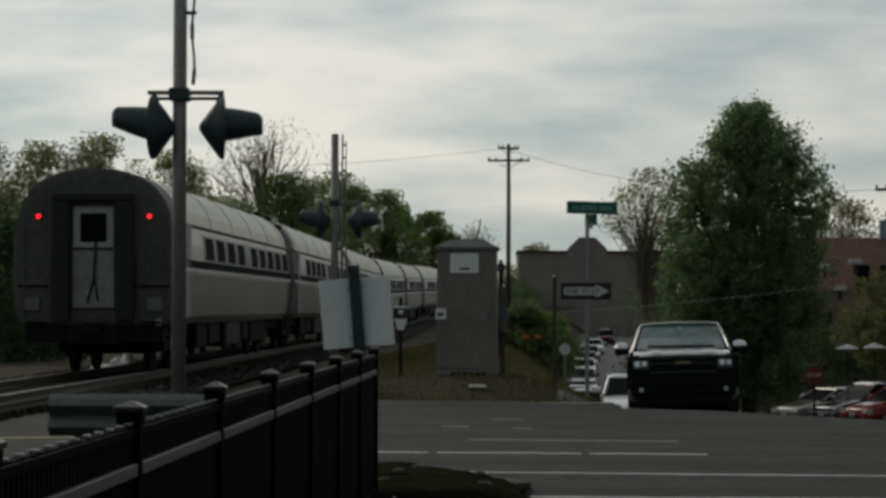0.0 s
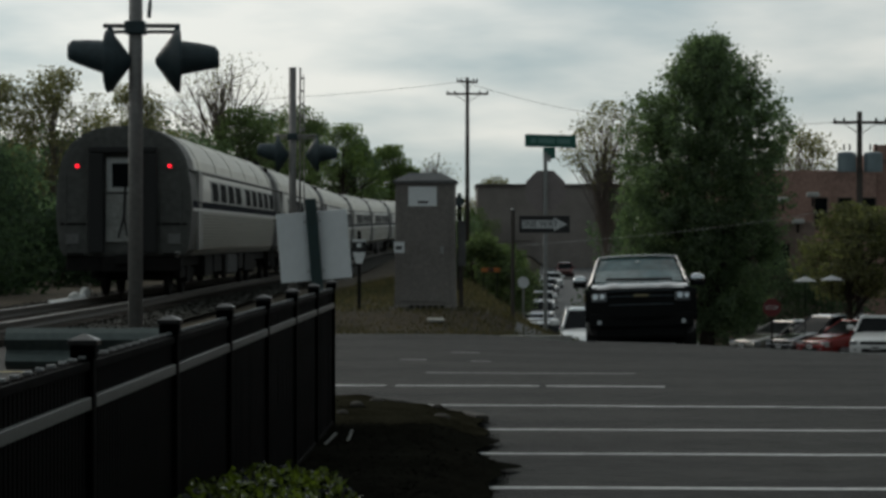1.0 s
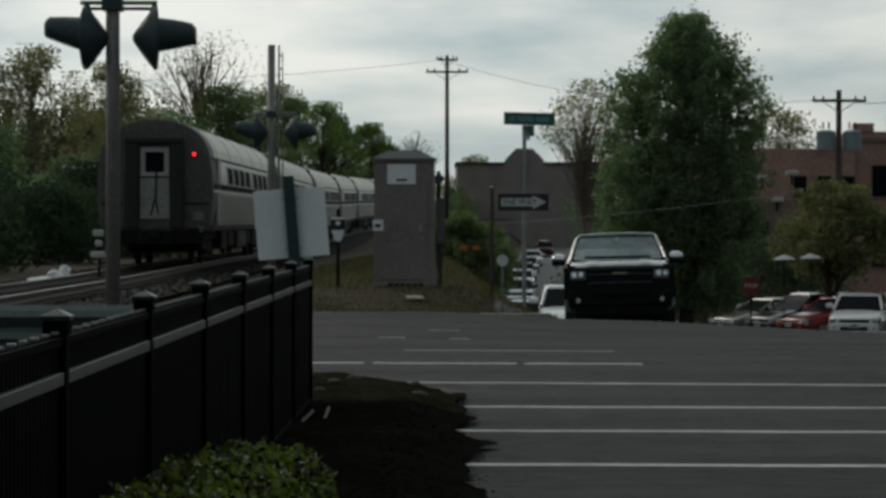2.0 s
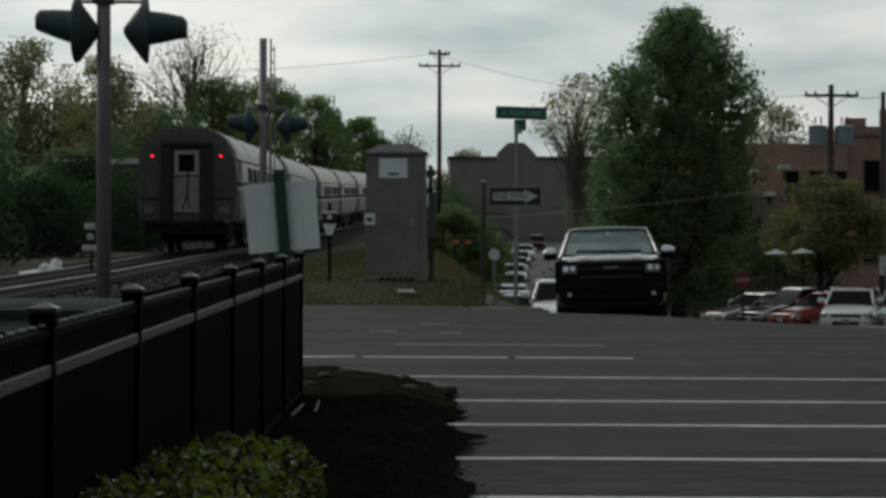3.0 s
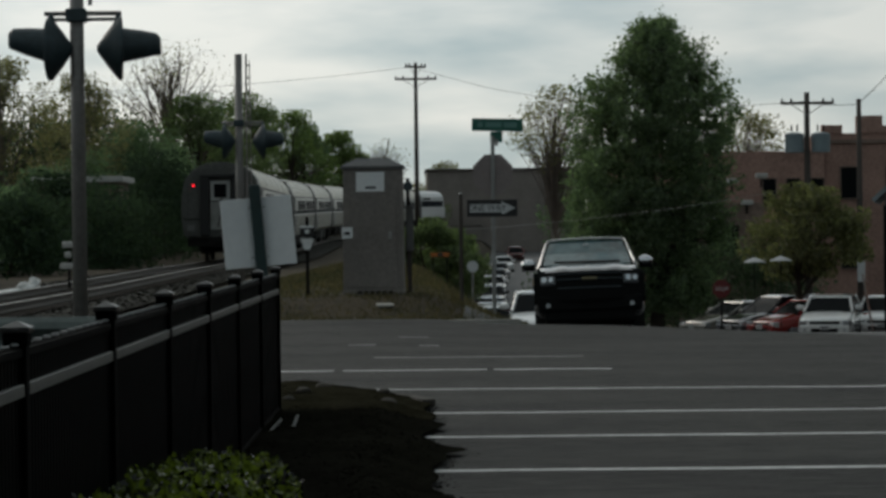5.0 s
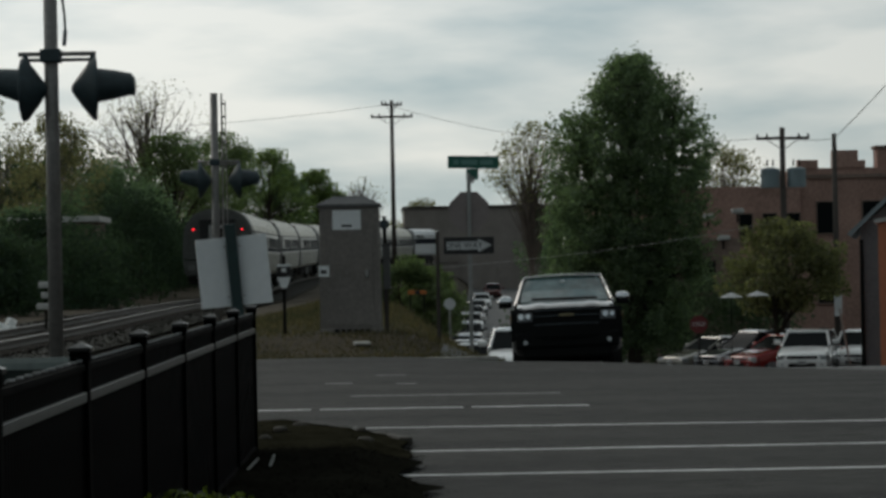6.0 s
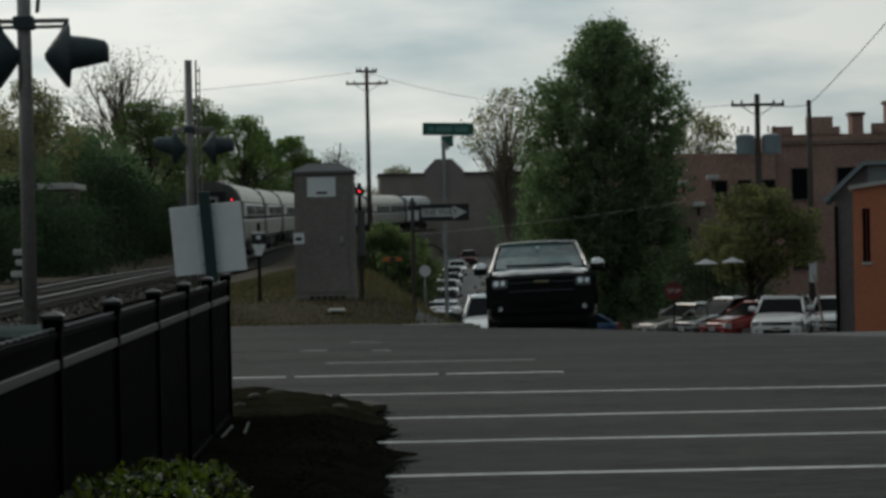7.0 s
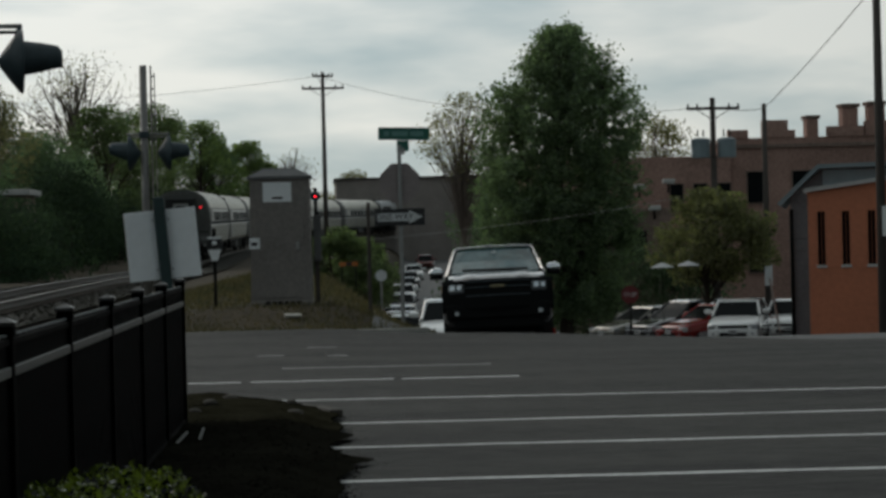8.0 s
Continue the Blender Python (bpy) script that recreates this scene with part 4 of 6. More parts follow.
def vehicle(name, label, paint, L, W, H, belt, hood, ws, roof0, roof1, tail, clear=0.22, wheel=0.34, group="", category="car", suv=False):
    """A car whose nose is at y = 0 and which reaches back along +y."""
    c = base(name, 0, 0, 0, 0, label, category, group)
    w = W / 2
    nose = hood * (0.97 if suv else 0.86)
    secs = [(0.0, 0.80, clear + 0.12, nose * 0.86), (0.05, 0.90, clear + 0.06, nose * 0.93), (0.16, 0.965, clear, nose), (0.5, 1.0, clear, hood - 0.02), (ws - 0.2, 1.0, clear, belt - 0.05), (ws + 0.1, 1.0, clear, belt), (L * 0.6, 1.0, clear, belt + 0.02), (tail, 1.0, clear, belt + 0.03), (L - 0.22, 0.98, clear + 0.02, belt if suv else belt - 0.02), (L - 0.05, 0.93, clear + 0.08, belt - 0.04), (L, 0.84, clear + 0.14, belt - 0.14)]
    part("body", loft(bmesh.new(), [ring(w * k, z0, z1, y) for y, k, z0, z1 in secs]), paint, c, smooth=True)
    # glasshouse
    zt = H - 0.07
    wb, wt = w * 0.93, w * (0.74 if not suv else 0.73)

    def slab(y0, y1, ww, z):
        e = 0.16
        return [(-ww + e * 0.5, y0, z), (ww - e * 0.5, y0, z), (ww, y0 + e, z), (ww, y1 - e, z), (ww - e * 0.5, y1, z), (-ww + e * 0.5, y1, z), (-ww, y1 - e, z), (-ww, y0 + e, z)]
    g = part("glasshouse", loft(bmesh.new(), [slab(ws - 0.08, tail + 0.05, wb, belt - 0.03), slab(ws + (roof0 - ws) * 0.55, roof1 + (tail - roof1) * 0.5, (wb + wt) / 2 + 0.02, (belt + zt) / 2 + 0.03), slab(roof0, roof1, wt, zt)]), DARKGLASS, c, "dark tinted windows")
    part("roof", loft(bmesh.new(), [slab(roof0 - 0.06, roof1 + 0.06, wt + 0.03, zt - 0.02), slab(roof0 - 0.02, roof1 + 0.02, wt + 0.02, zt + 0.03), slab(roof0 + 0.25, roof1 - 0.2, wt - 0.14, H)]), paint, c, smooth=False)
    for sx in (-1, 1):
        part("windscreen_pillar", tubem((sx * (wb - 0.03), ws - 0.03, belt), (sx * (wt + 0.0), roof0 + 0.02, zt), 0.045, n=8), paint, c)
        part("rear_pillar", tubem((sx * (wb - 0.02), tail - 0.02, belt), (sx * wt, roof1 - 0.02, zt), 0.06, n=8), paint, c)
        ym = (roof0 + roof1) / 2
        part("middle_pillar", tubem((sx * (wb + 0.005), ym, belt), (sx * (wt + 0.01), ym, zt), 0.04, n=8), PLASTIC, c)
        m = part("mirror", boxm(-0.13, 0.13, -0.075, 0.075, -0.085, 0.085, bevel=0.065), paint, c, "door mirror")
        m.matrix_basis = pose(sx * (w + 0.09), ws + 0.32, belt + 0.12)
        part("mirror_arm", boxm(-0.12, 0.12, -0.03, 0.03, -0.10, -0.05), PLASTIC, m)
        if name == "black_suv":
            part("tail_light", boxm(sx * (w - 0.22), sx * (w - 0.04), L - 0.08, L + 0.01, belt - 0.32, belt - 0.06, bevel=0.02), TAILRED, c, "red tail lamp")
            continue
        hl = part("headlight", boxm(-0.19, 0.19, -0.03, 0.2, -0.10, 0.09, bevel=0.03), LENSGLASS, c, "clear glass headlamp")
        hl.matrix_basis = pose(sx * (w - 0.25), 0.03, nose - (0.20 if suv else 0.14), 0, 0, -sx * 14)
        part("bulb_reflector", tubem((0, -0.045, 0), (0, -0.03, 0), 0.045, n=12), LENSGLASS, hl)
        fl = part("fog_lamp", tubem((sx * (w - 0.24), -0.085, clear + 0.2), (sx * (w - 0.24), 0.05, clear + 0.2), 0.036, n=12), LENSGLASS, c)
        tl = part("tail_light", boxm(sx * (w - 0.22), sx * (w - 0.04), L - 0.08, L + 0.01, belt - 0.32, belt - 0.06, bevel=0.02), TAILRED, c, "red tail lamp")
        part("door_seam", boxm(sx * w - 0.006, sx * w + 0.004, ym - 0.006, ym + 0.006, clear + 0.12, belt - 0.04), PLASTIC, c)
    gr = part("grille", boxm(-w * 0.56, w * 0.56, -0.03, 0.10, nose - 0.30, nose - 0.07, bevel=0.02), PLASTIC, c, "black front grille")
    part("grille_bar", boxm(-w * 0.56, w * 0.56, -0.045, -0.028, nose - 0.20, nose - 0.17, bevel=0.006), paint, gr)
    bp = part("bumper", boxm(-w * 0.93, w * 0.93, -0.07, 0.2, clear + 0.08, clear + 0.36, bevel=0.05), PLASTIC if suv else paint, c)
    part("lower_intake", boxm(-w * 0.5, w * 0.5, -0.078, -0.06, clear + 0.12, clear + 0.24), PLASTIC, bp)
    if not suv:
        pl = part("number_plate", boxm(-0.15, 0.15, -0.085, -0.071, clear + 0.2, clear + 0.34), PLATE, bp)
        part("plate_bar", boxm(-0.11, 0.11, -0.089, -0.086, clear + 0.25, clear + 0.29), PLASTIC, pl)
    tyre = tubem((-0.11, 0, 0), (0.11, 0, 0), wheel, n=24)
    es = [e for e in tyre.edges if len(e.link_faces) == 2 and any(len(f.verts) > 6 for f in e.link_faces)]
    bmesh.ops.bevel(tyre, geom=es, offset=0.03, segments=2, affect="EDGES")
    first = None
    for sx in (-1, 1):
        for y in (0.95 if suv else 0.85, L - (1.05 if suv else 0.9)):
            wh = new("wheel")
            wh.parent = c
            wh.matrix_basis = pose(sx * (w - 0.12), y, wheel)
            if first is None:
                first = part("tyre", tyre, RUBBER, wh)
                rim = part("rim", tubem((-0.115, 0, 0), (0.115, 0, 0), wheel * 0.62, n=16), ALLOY, wh)
                firstrim = rim
            else:
                for nm, src in (("tyre", first), ("rim", firstrim)):
                    o = new(nm, src.data)
                    o.parent = wh
    return c


def set_car(c, x, y, turn, dz=0.0, tilt=0.0, lean=0.0):
    c.matrix_basis = pose(x, y, land(x, y) + 0.015 + dz, tilt, lean, turn)
    return c


suv = vehicle("black_suv", "large black sport utility vehicle waiting on the side street", BLACKPAINT, 5.13, 1.98, 1.85, 1.24, 1.08, 1.5, 2.3, 4.75, 5.0, clear=0.27, wheel=0.39, suv=True)
hood = bmesh.new()
rings = []
for y, z, w in ((0.09, 1.05, 0.80), (0.14, 1.085, 0.83), (0.3, 1.15, 0.85), (0.6, 1.225, 0.86), (0.95, 1.28, 0.86), (1.25, 1.305, 0.855), (1.46, 1.315, 0.85)):
    top_ = [(x * w, y + 0.10 * x * x, z - 0.035 * x * x + 0.018 * (abs(abs(x) - 0.55) < 0.16)) for x in span(-1, 1, 0.125)]
    rings.append(top_ + [(x, yy, zz - 0.07) for x, yy, zz in top_[::-1]])
part("hood", loft(hood, rings), BLACKPAINT, suv, "glossy black hood reflecting the sky", smooth=True)
ws_ = bmesh.new()
lo_ = [(x * 0.80, 1.36 + 0.10 * x * x, 1.32) for x in span(-1, 1, 0.25)]
mi_ = [(x * 0.76, 1.79 + 0.10 * x * x, 1.56) for x in span(-1, 1, 0.25)]
hi_ = [(x * 0.665, 2.16 + 0.12 * x * x, 1.835) for x in span(-1, 1, 0.25)]
loft(ws_, [r_ + [(x, y + 0.04, z - 0.02) for x, y, z in r_[::-1]] for r_ in (lo_, mi_, hi_)])
part("windscreen", ws_, WINDSCREEN, suv, "raked windscreen with a bluish sky sheen in its colour")
lip = bmesh.new()
r0_ = [(x * 0.69, 2.15 + 0.14 * x * x, 1.832 - 0.012 * x * x) for x in span(-1, 1, 0.25)]
r1_ = [(x * 0.69, 2.52 + 0.08 * x * x, 1.872 - 0.015 * x * x) for x in span(-1, 1, 0.25)]
r2_ = [(x * 0.70, 3.4, 1.880 - 0.015 * x * x) for x in span(-1, 1, 0.25)]
loft(lip, [r_ + [(x, y + 0.03, z - 0.05) for x, y, z in r_[::-1]] for r_ in (r0_, r1_, r2_)])
part("roof_panel", lip, BLACKPAINT, suv, smooth=True)
for sx in (-1, 1):
    part("fender", loft(bmesh.new(), [[(sx * x, y, z) for x, z in ((0.78, 0.62), (0.985, 0.62), (1.0, 0.85), (0.985, 1.0), (0.91, 1.09), (0.78, 1.12))] for y in (0.27, 0.7, 1.45)]), BLACKPAINT, suv, smooth=False)
    part("turn_lamp", boxm(sx * 0.955, sx * 0.995, 0.06, 0.26, 0.84, 0.98, bevel=0.015), AMBER, suv, "amber corner lamp")
for sx in (-1, 1):
    part("roof_rail", tubem((sx * 0.68, 2.5, 1.875), (sx * 0.68, 4.6, 1.875), 0.02), PLASTIC, suv)
part("skid_panel", boxm(-0.80, 0.80, -0.02, 1.0, 0.17, 0.42, bevel=0.05), PLASTIC, suv)
fas = bmesh.new()
loft(fas, [[(x * 0.985, -0.125 + dy + 0.15 * x * x, z) for x in span(-1, 1, 0.2)] + [(x * 0.985, 0.13 + 0.15 * x * x, z) for x in span(1, -1, 0.2)] for dy, z in ((0.02, 0.50), (0.0, 0.56), (0.0, 0.74), (0.015, 0.98), (0.05, 1.055))])
fas = part("front_fascia", fas, PLASTIC, suv, "black front end below the hood")
for z in (0.755, 0.905, 1.005):
    bar = [[(x * 0.57, -0.136 + dy + 0.15 * x * x * 0.36, z + dz) for dy, dz in ((0, 0), (0, 0.020), (0.03, 0.020), (0.03, 0))] for x in span(-1, 1, 0.25)]
    part("grille_rail", loft(bmesh.new(), bar), DARKTRIM, fas, "dark bowed grille rail")
part("badge", boxm(-0.13, 0.13, -0.16, -0.13, 0.895, 0.945, bevel=0.012), GOLD, suv, "plain gold badge")
for sx in (-1, 1):
    lamp = part("lamp_unit", boxm(-0.145, 0.145, -0.02, 0.08, -0.085, 0.085, bevel=0.03), LAMPDARK, suv, "clear headlamp unit")
    lamp.matrix_basis = pose(sx * 0.735, -0.055, 0.90, 0, 0, sx * 16)
    for u, r in ((-0.06, 0.052), (0.065, 0.045)):
        part("lamp_reflector", tubem((u, -0.034, 0.02), (u, -0.021, 0.02), r, n=14), CHROME, lamp)
    part("bumper_lamp", tubem((sx * 0.74, -0.085, 0.46), (sx * 0.74, 0.0, 0.46), 0.04, n=12), LENSGLASS, suv)
    cap = part("mirror_cap", loft(bmesh.new(), [[(0.135 * k * math.cos(q), dy, 0.10 * k * math.sin(q)) for q in span(0, 3.1416, 0.2618)] for dy, k in ((-0.10, 0.45), (-0.085, 0.85), (-0.02, 1.04), (0.08, 1.04))]), CHROME, suv, "bright chrome mirror cap")
    cap.matrix_basis = pose(sx * 1.075, 1.80, 1.375)
    # added silver strips draw the sky reflected along pillars and roof edge
    part("roof_gutter", loft(bmesh.new(), [[(sx * (x + dx), y, z + dz) for dx, dz in ((-0.013, 0.0), (0.0, 0.013), (0.013, 0.0), (0.0, -0.013))] for x, y, z in ((0.86, 1.42, 1.33), (0.80, 1.82, 1.57), (0.715, 2.22, 1.845), (0.68, 2.5, 1.875))]), SILVERPAINT, suv, "silver strip painted as sky reflection on the windscreen pillar")
part("roof_brow", loft(bmesh.new(), [[(x * 0.70, 2.13 + dy + 0.14 * x * x, 1.845 + dz - 0.012 * x * x) for dy, dz in ((0, 0), (-0.012, 0.02), (0.03, 0.04), (0.06, 0.02))] for x in span(-1, 1, 0.2)]), SILVERPAINT, suv, "silver strip painted as sky reflection on the roof edge")
part("sticker", boxm(-0.035, 0.035, 1.945, 1.955, 1.72, 1.76), LETTER, suv, "small pale windscreen sticker")
part("wiper", tubem((-0.6, 1.36, 1.36), (0.6, 1.38, 1.35), 0.022, n=6), RUBBER, suv)
set_car(suv, 3.515, 43.85, -3.4, 0.0, -6.2, -1.6)

# cars coming up the side street
van = vehicle("white_car", "white car with headlights on in the street queue", WHITEPAINT, 4.6, 1.8, 1.5, 0.98, 0.85, 1.2, 1.9, 3.5, 4.3, group="street cars")
for u in (-0.55, 0.55):
    part("lit_lamp", tubem((u, -0.08, 0.55), (u, -0.05, 0.55), 0.14, n=12), LAMPGLOW, van, "lit headlamp")
set_car(van, 3.85, 63.5, -2.5)
sil = vehicle("silver_car", "silver sedan parked along the side street", SILVERPAINT, 4.6, 1.78, 1.45, 0.95, 0.84, 1.2, 1.9, 3.4, 4.2, group="street cars")
set_car(sil, 4.3, 108, -2)
pale = vehicle("white_parked_sedan", "white sedan parked along the side street", WHITEPAINT, 4.6, 1.8, 1.48, 0.97, 0.85, 1.2, 1.9, 3.5, 4.3, group="street cars")
set_car(pale, 4.05, 96, -2)
ink = vehicle("dark_sedan", "dark grey sedan parked along the side street", DARKPAINT, 4.6, 1.8, 1.46, 0.96, 0.85, 1.2, 1.9, 3.5, 4.3, group="street cars")
set_car(ink, 4.5, 116, -2)
for i, (x, y) in enumerate(((4.9, 124), (5.8, 148), (6.8, 170), (7.9, 192), (9.0, 212), (10.3, 232))):
    copy_thing((sil, ink, pale, ink, sil, pale)[i], pose(x, y, land(x, y) + 0.015, 0, 0, -2))
dk = vehicle("maroon_suv", "dark maroon sport utility vehicle driving up the street", DARKRED, 4.7, 1.85, 1.75, 1.1, 1.0, 1.25, 1.9, 4.2, 4.5, group="street cars", suv=True)
set_car(dk, 12.9, 262, -2)

# cars parked on the lower lot beyond the crest
BEIGEPAINT = car_paint("beige_silver_car_paint", (0.20, 0.19, 0.165), 0.4)
for nm, lb, paint, dims, x, y, turn in (
        ("silver_parked_car", "dull beige silver sedan parked on the lower lot", BEIGEPAINT, (4.6, 1.78, 1.42, 0.95, 0.82, 1.2, 1.9, 3.4, 4.2), 11.15, 92.5, -62),
        ("dark_parked_wagon", "dark grey wagon parked on the lower lot", DARKPAINT, (4.7, 1.8, 1.6, 1.0, 0.88, 1.2, 1.9, 4.1, 4.5), 12.2, 90.0, -62),
        ("red_parked_car", "red hatchback parked on the lower lot", REDPAINT, (4.2, 1.72, 1.45, 0.95, 0.84, 1.15, 1.8, 3.3, 3.9), 12.95, 87.5, -62),
        ("white_parked_suv", "white compact sport utility vehicle parked on the lower lot", WHITEPAINT, (4.4, 1.80, 1.53, 1.00, 0.90, 1.2, 1.85, 3.8, 4.25), 14.36, 82.6, -16),
        ("white_parked_car", "white sedan parked beside the orange building", WHITEPAINT, (4.5, 1.8, 1.5, 0.98, 0.86, 1.2, 1.9, 3.5, 4.2), 17.3, 88.0, -14)):
    v = vehicle(nm, lb, paint, *dims, group="parked cars")
    set_car(v, x, y, turn)


BLUEPAINT = car_paint("blue_car_paint", (0.012, 0.045, 0.115), 0.2)
CROSSING = vehicle("blue_sedan", "dark blue sedan driving past behind the parked cars", BLUEPAINT, 4.5, 1.78, 1.44, 0.95, 0.84, 1.2, 1.9, 3.4, 4.2, group="street cars")


# ---- the train ----
def car_profile(k=1.0, dz=0.0):
    half = [(1.40, 0.98), (1.50, 1.12), (1.57, 1.6), (1.60, 2.1), (1.575, 2.6), (1.51, 3.04), (1.45, 3.28), (1.36, 3.455), (1.235, 3.63), (1.08, 3.765), (0.89, 3.875), (0.67, 3.957), (0.44, 4.012), (0.22, 4.038), (0.06, 4.045)]
    mid = 2.3
    pts = [(x * k, mid + (z - mid) * k + dz) for x, z in half]
    return pts + [(-x, z) for x, z in pts[::-1]]


CARLEN = 25.4


def side_x(z):
    return bend([(0.98, 1.40), (1.12, 1.50), (1.6, 1.57), (2.1, 1.60), (2.6, 1.575), (3.04, 1.51), (3.46, 1.36)], z)


def truck(parent, y):
    t = new("truck")
    t.parent = parent
    t.matrix_basis = pose(0, y, 0)
    bm = bmesh.new()
    for sx in (-1, 1):
        box(bm, sx * 1.0 - 0.09, sx * 1.0 + 0.09, -1.55, 1.55, 0.42, 0.66, bevel=0.03)
        box(bm, sx * 1.0 - 0.13, sx * 1.0 + 0.13, -0.4, 0.4, 0.3, 0.85, bevel=0.03)
    box(bm, -1.0, 1.0, -0.2, 0.2, 0.5, 0.8, bevel=0.03)
    part("truck_frame", bm, UNDER, t)
    for yy in (-1.3, 1.3):
        w = bmesh.new()
        for sx in (-1, 1):
            tube(w, (sx * 0.70, yy, 0.46), (sx * 0.83, yy, 0.46), 0.46, n=20)
        tube(w, (-0.7, yy, 0.46), (0.7, yy, 0.46), 0.09, n=10)
        part("wheelset", w, UNDER, t)


def train_car():
    c = base("passenger_car", 0, 0, 0, 0, "stainless steel tubular passenger car with dark windows", "train car", "train cars")
    secs = [(0.0, 0.955), (0.06, 0.985), (0.16, 1.0)] + [(y, 1.0) for y in span(2, 23, 3)] + [(CARLEN - 0.16, 1.0), (CARLEN - 0.06, 0.985), (CARLEN, 0.955)]
    part("body_shell", loft(bmesh.new(), [[(x, y, z) for x, z in car_profile(k)] for y, k in secs]), STEEL, c, smooth=False)
    # roof skin a little proud of the shell
    top = [(1.525, 3.0), (1.462, 3.29), (1.372, 3.465), (1.246, 3.642), (1.09, 3.778), (0.898, 3.888), (0.675, 3.970), (0.443, 4.025), (0.22, 4.051), (0.06, 4.058)]
    top = top + [(-x, z) for x, z in top[::-1]]
    low = [(x * 0.985, z - 0.02) for x, z in top]
    part("roof", loft(bmesh.new(), [[(x, y, z) for x, z in top + low[::-1]] for y in (1.3, 8, 16, CARLEN - 1.3)]), ROOFSTEEL, c, "pale ribbed stainless roof", smooth=False)
    rb = bmesh.new()
    for y in span(2.2, CARLEN - 2.2, 4.2):
        pr = [(x * 1.006, z + 0.012) for x, z in top]
        ins = [(x, z - 0.004) for x, z in top]
        loft(rb, [[(x, yy, z) for x, z in pr + ins[::-1]] for yy in (y - 0.015, y + 0.015)])
    part("roof_seams", rb, ROOFSTEEL, c)["kind"] = "stuff"
    for sx in (-1, 1):
        fl = bmesh.new()
        for k in range(11):
            z = 1.18 + 0.075 * k
            x = side_x(z)
            box(fl, sx * (x - 0.01), sx * (x + 0.018), 1.3, CARLEN - 1.3, z, z + 0.055)
        part("fluting", fl, FLUTE, c, "horizontal corrugated flutes")["kind"] = "stuff"
        part("blue_band", boxm(sx * 1.598, sx * 1.612, 0.3, CARLEN - 0.3, 2.13, 2.29), BLUESTRIPE, c)
        part("white_band", boxm(sx * 1.604, sx * 1.618, 0.3, CARLEN - 0.3, 2.05, 2.12), WHITESTRIPE, c)
        # gutter in dark steel, which draws the shadow line below the roof
        gut = bmesh.new()
        tube(gut, (sx * 1.535, 0.2, 3.01), (sx * 1.535, CARLEN - 0.2, 3.01), 0.035, n=8)
        part("gutter", gut, ENDSTEEL, c, "gutter darkened for the shadow line along the roof edge")
        panel = bmesh.new()
        prof = [(side_x(z) + 0.010, z) for z in (2.30, 2.55, 2.86)]
        inn = [(side_x(z) - 0.02, z) for z in (2.86, 2.55, 2.30)]
        loft(panel, [[(sx * x, y, z) for x, z in prof + inn] for y in (4.6, CARLEN - 0.9)])
        part("window_band", panel, WINBAND, c, "darker band round the windows")
        for y in (5.6, 7.7, 9.8, 11.9, 14.9, 17.0, 19.1, 21.2, 23.3):
            w = bmesh.new()
            a = [(side_x(z) + 0.018, z) for z in (2.34, 2.6, 2.82)]
            b = [(side_x(z) - 0.005, z) for z in (2.82, 2.6, 2.34)]
            loft(w, [[(sx * x, yy, z) for x, z in a + b] for yy in (y - 0.72, y + 0.72)])
            part("window", w, COACHGLASS, c)
        part("side_door", boxm(sx * 1.55, sx * 1.612, 1.4, 2.3, 1.12, 3.0), WINBAND, c)
        for y0, y1, z0 in ((5.2, 7.0, 0.42), (7.4, 9.4, 0.5), (10.2, 13.6, 0.38), (14.2, 15.6, 0.5), (16.2, 19.6, 0.42)):
            part("equipment_box", boxm(sx * 0.7, sx * 1.36, y0, y1, z0, 0.975, bevel=0.03), UNDER, c)
        for k in range(5):
            part("air_tank", tubem((sx * 1.38, 10.6 + 0.55 * k, 0.45), (sx * 1.38, 10.6 + 0.55 * k, 0.95), 0.07, n=8), DOORDIM, c)
    for y, s in ((0.0, -1), (CARLEN, 1)):
        e = part("end_wall", loft(bmesh.new(), [[(x, y + s * d, z) for x, z in car_profile(k)] for d, k in ((-1.25, 1.008), (0.0, 1.004), (0.02, 0.97), (0.03, 0.9))]), ENDSTEEL, c, "grimy dark steel car end")
        for sx in (-1, 1):
            part("gangway_post", boxm(sx * 0.45, sx * 0.80, y, y + s * 0.28, 1.05, 3.395, bevel=0.03), RUBBER, c, "black rubber gangway post")
        part("gangway_lintel", boxm(-0.80, 0.80, y, y + s * 0.28, 3.40, 3.55, bevel=0.03), RUBBER, c, "black rubber gangway lintel")
        # dark weather hood round the joint, in uneven lengths
        if s > 0:
            band = bmesh.new()
            loft(band, [[(x, y + dy, z) for x, z in car_profile(k)] for dy, k in ((-0.62, 1.010), (-0.60, 1.016), (0.20, 1.016), (0.22, 0.99))])
            part("joint_hood", band, RUBBER, c, "dark weather hood at the car joint")
            for sx in (-1, 1):
                for q in range(4):
                    part("roof_bracket", boxm(sx * (0.30 + 0.3 * q), sx * (0.44 + 0.3 * q), y - 1.15 - 0.2 * (q % 2), y - 0.6, (4.05, 3.99, 3.86, 3.60)[q], (4.13, 4.08, 3.96, 3.72)[q], bevel=0.02), UNDER, c)
        d = part("end_door", boxm(-0.42, 0.42, y + s * 0.012, y + s * 0.09, 1.30, 3.30, bevel=0.02), DOORSTEEL, c, "pale grey end door")
        part("window_surround", boxm(-0.39, 0.39, y + s * 0.091, y + s * 0.10, 2.50, 3.26, bevel=0.004), PALEDOOR, d, "pale steel round the door window")
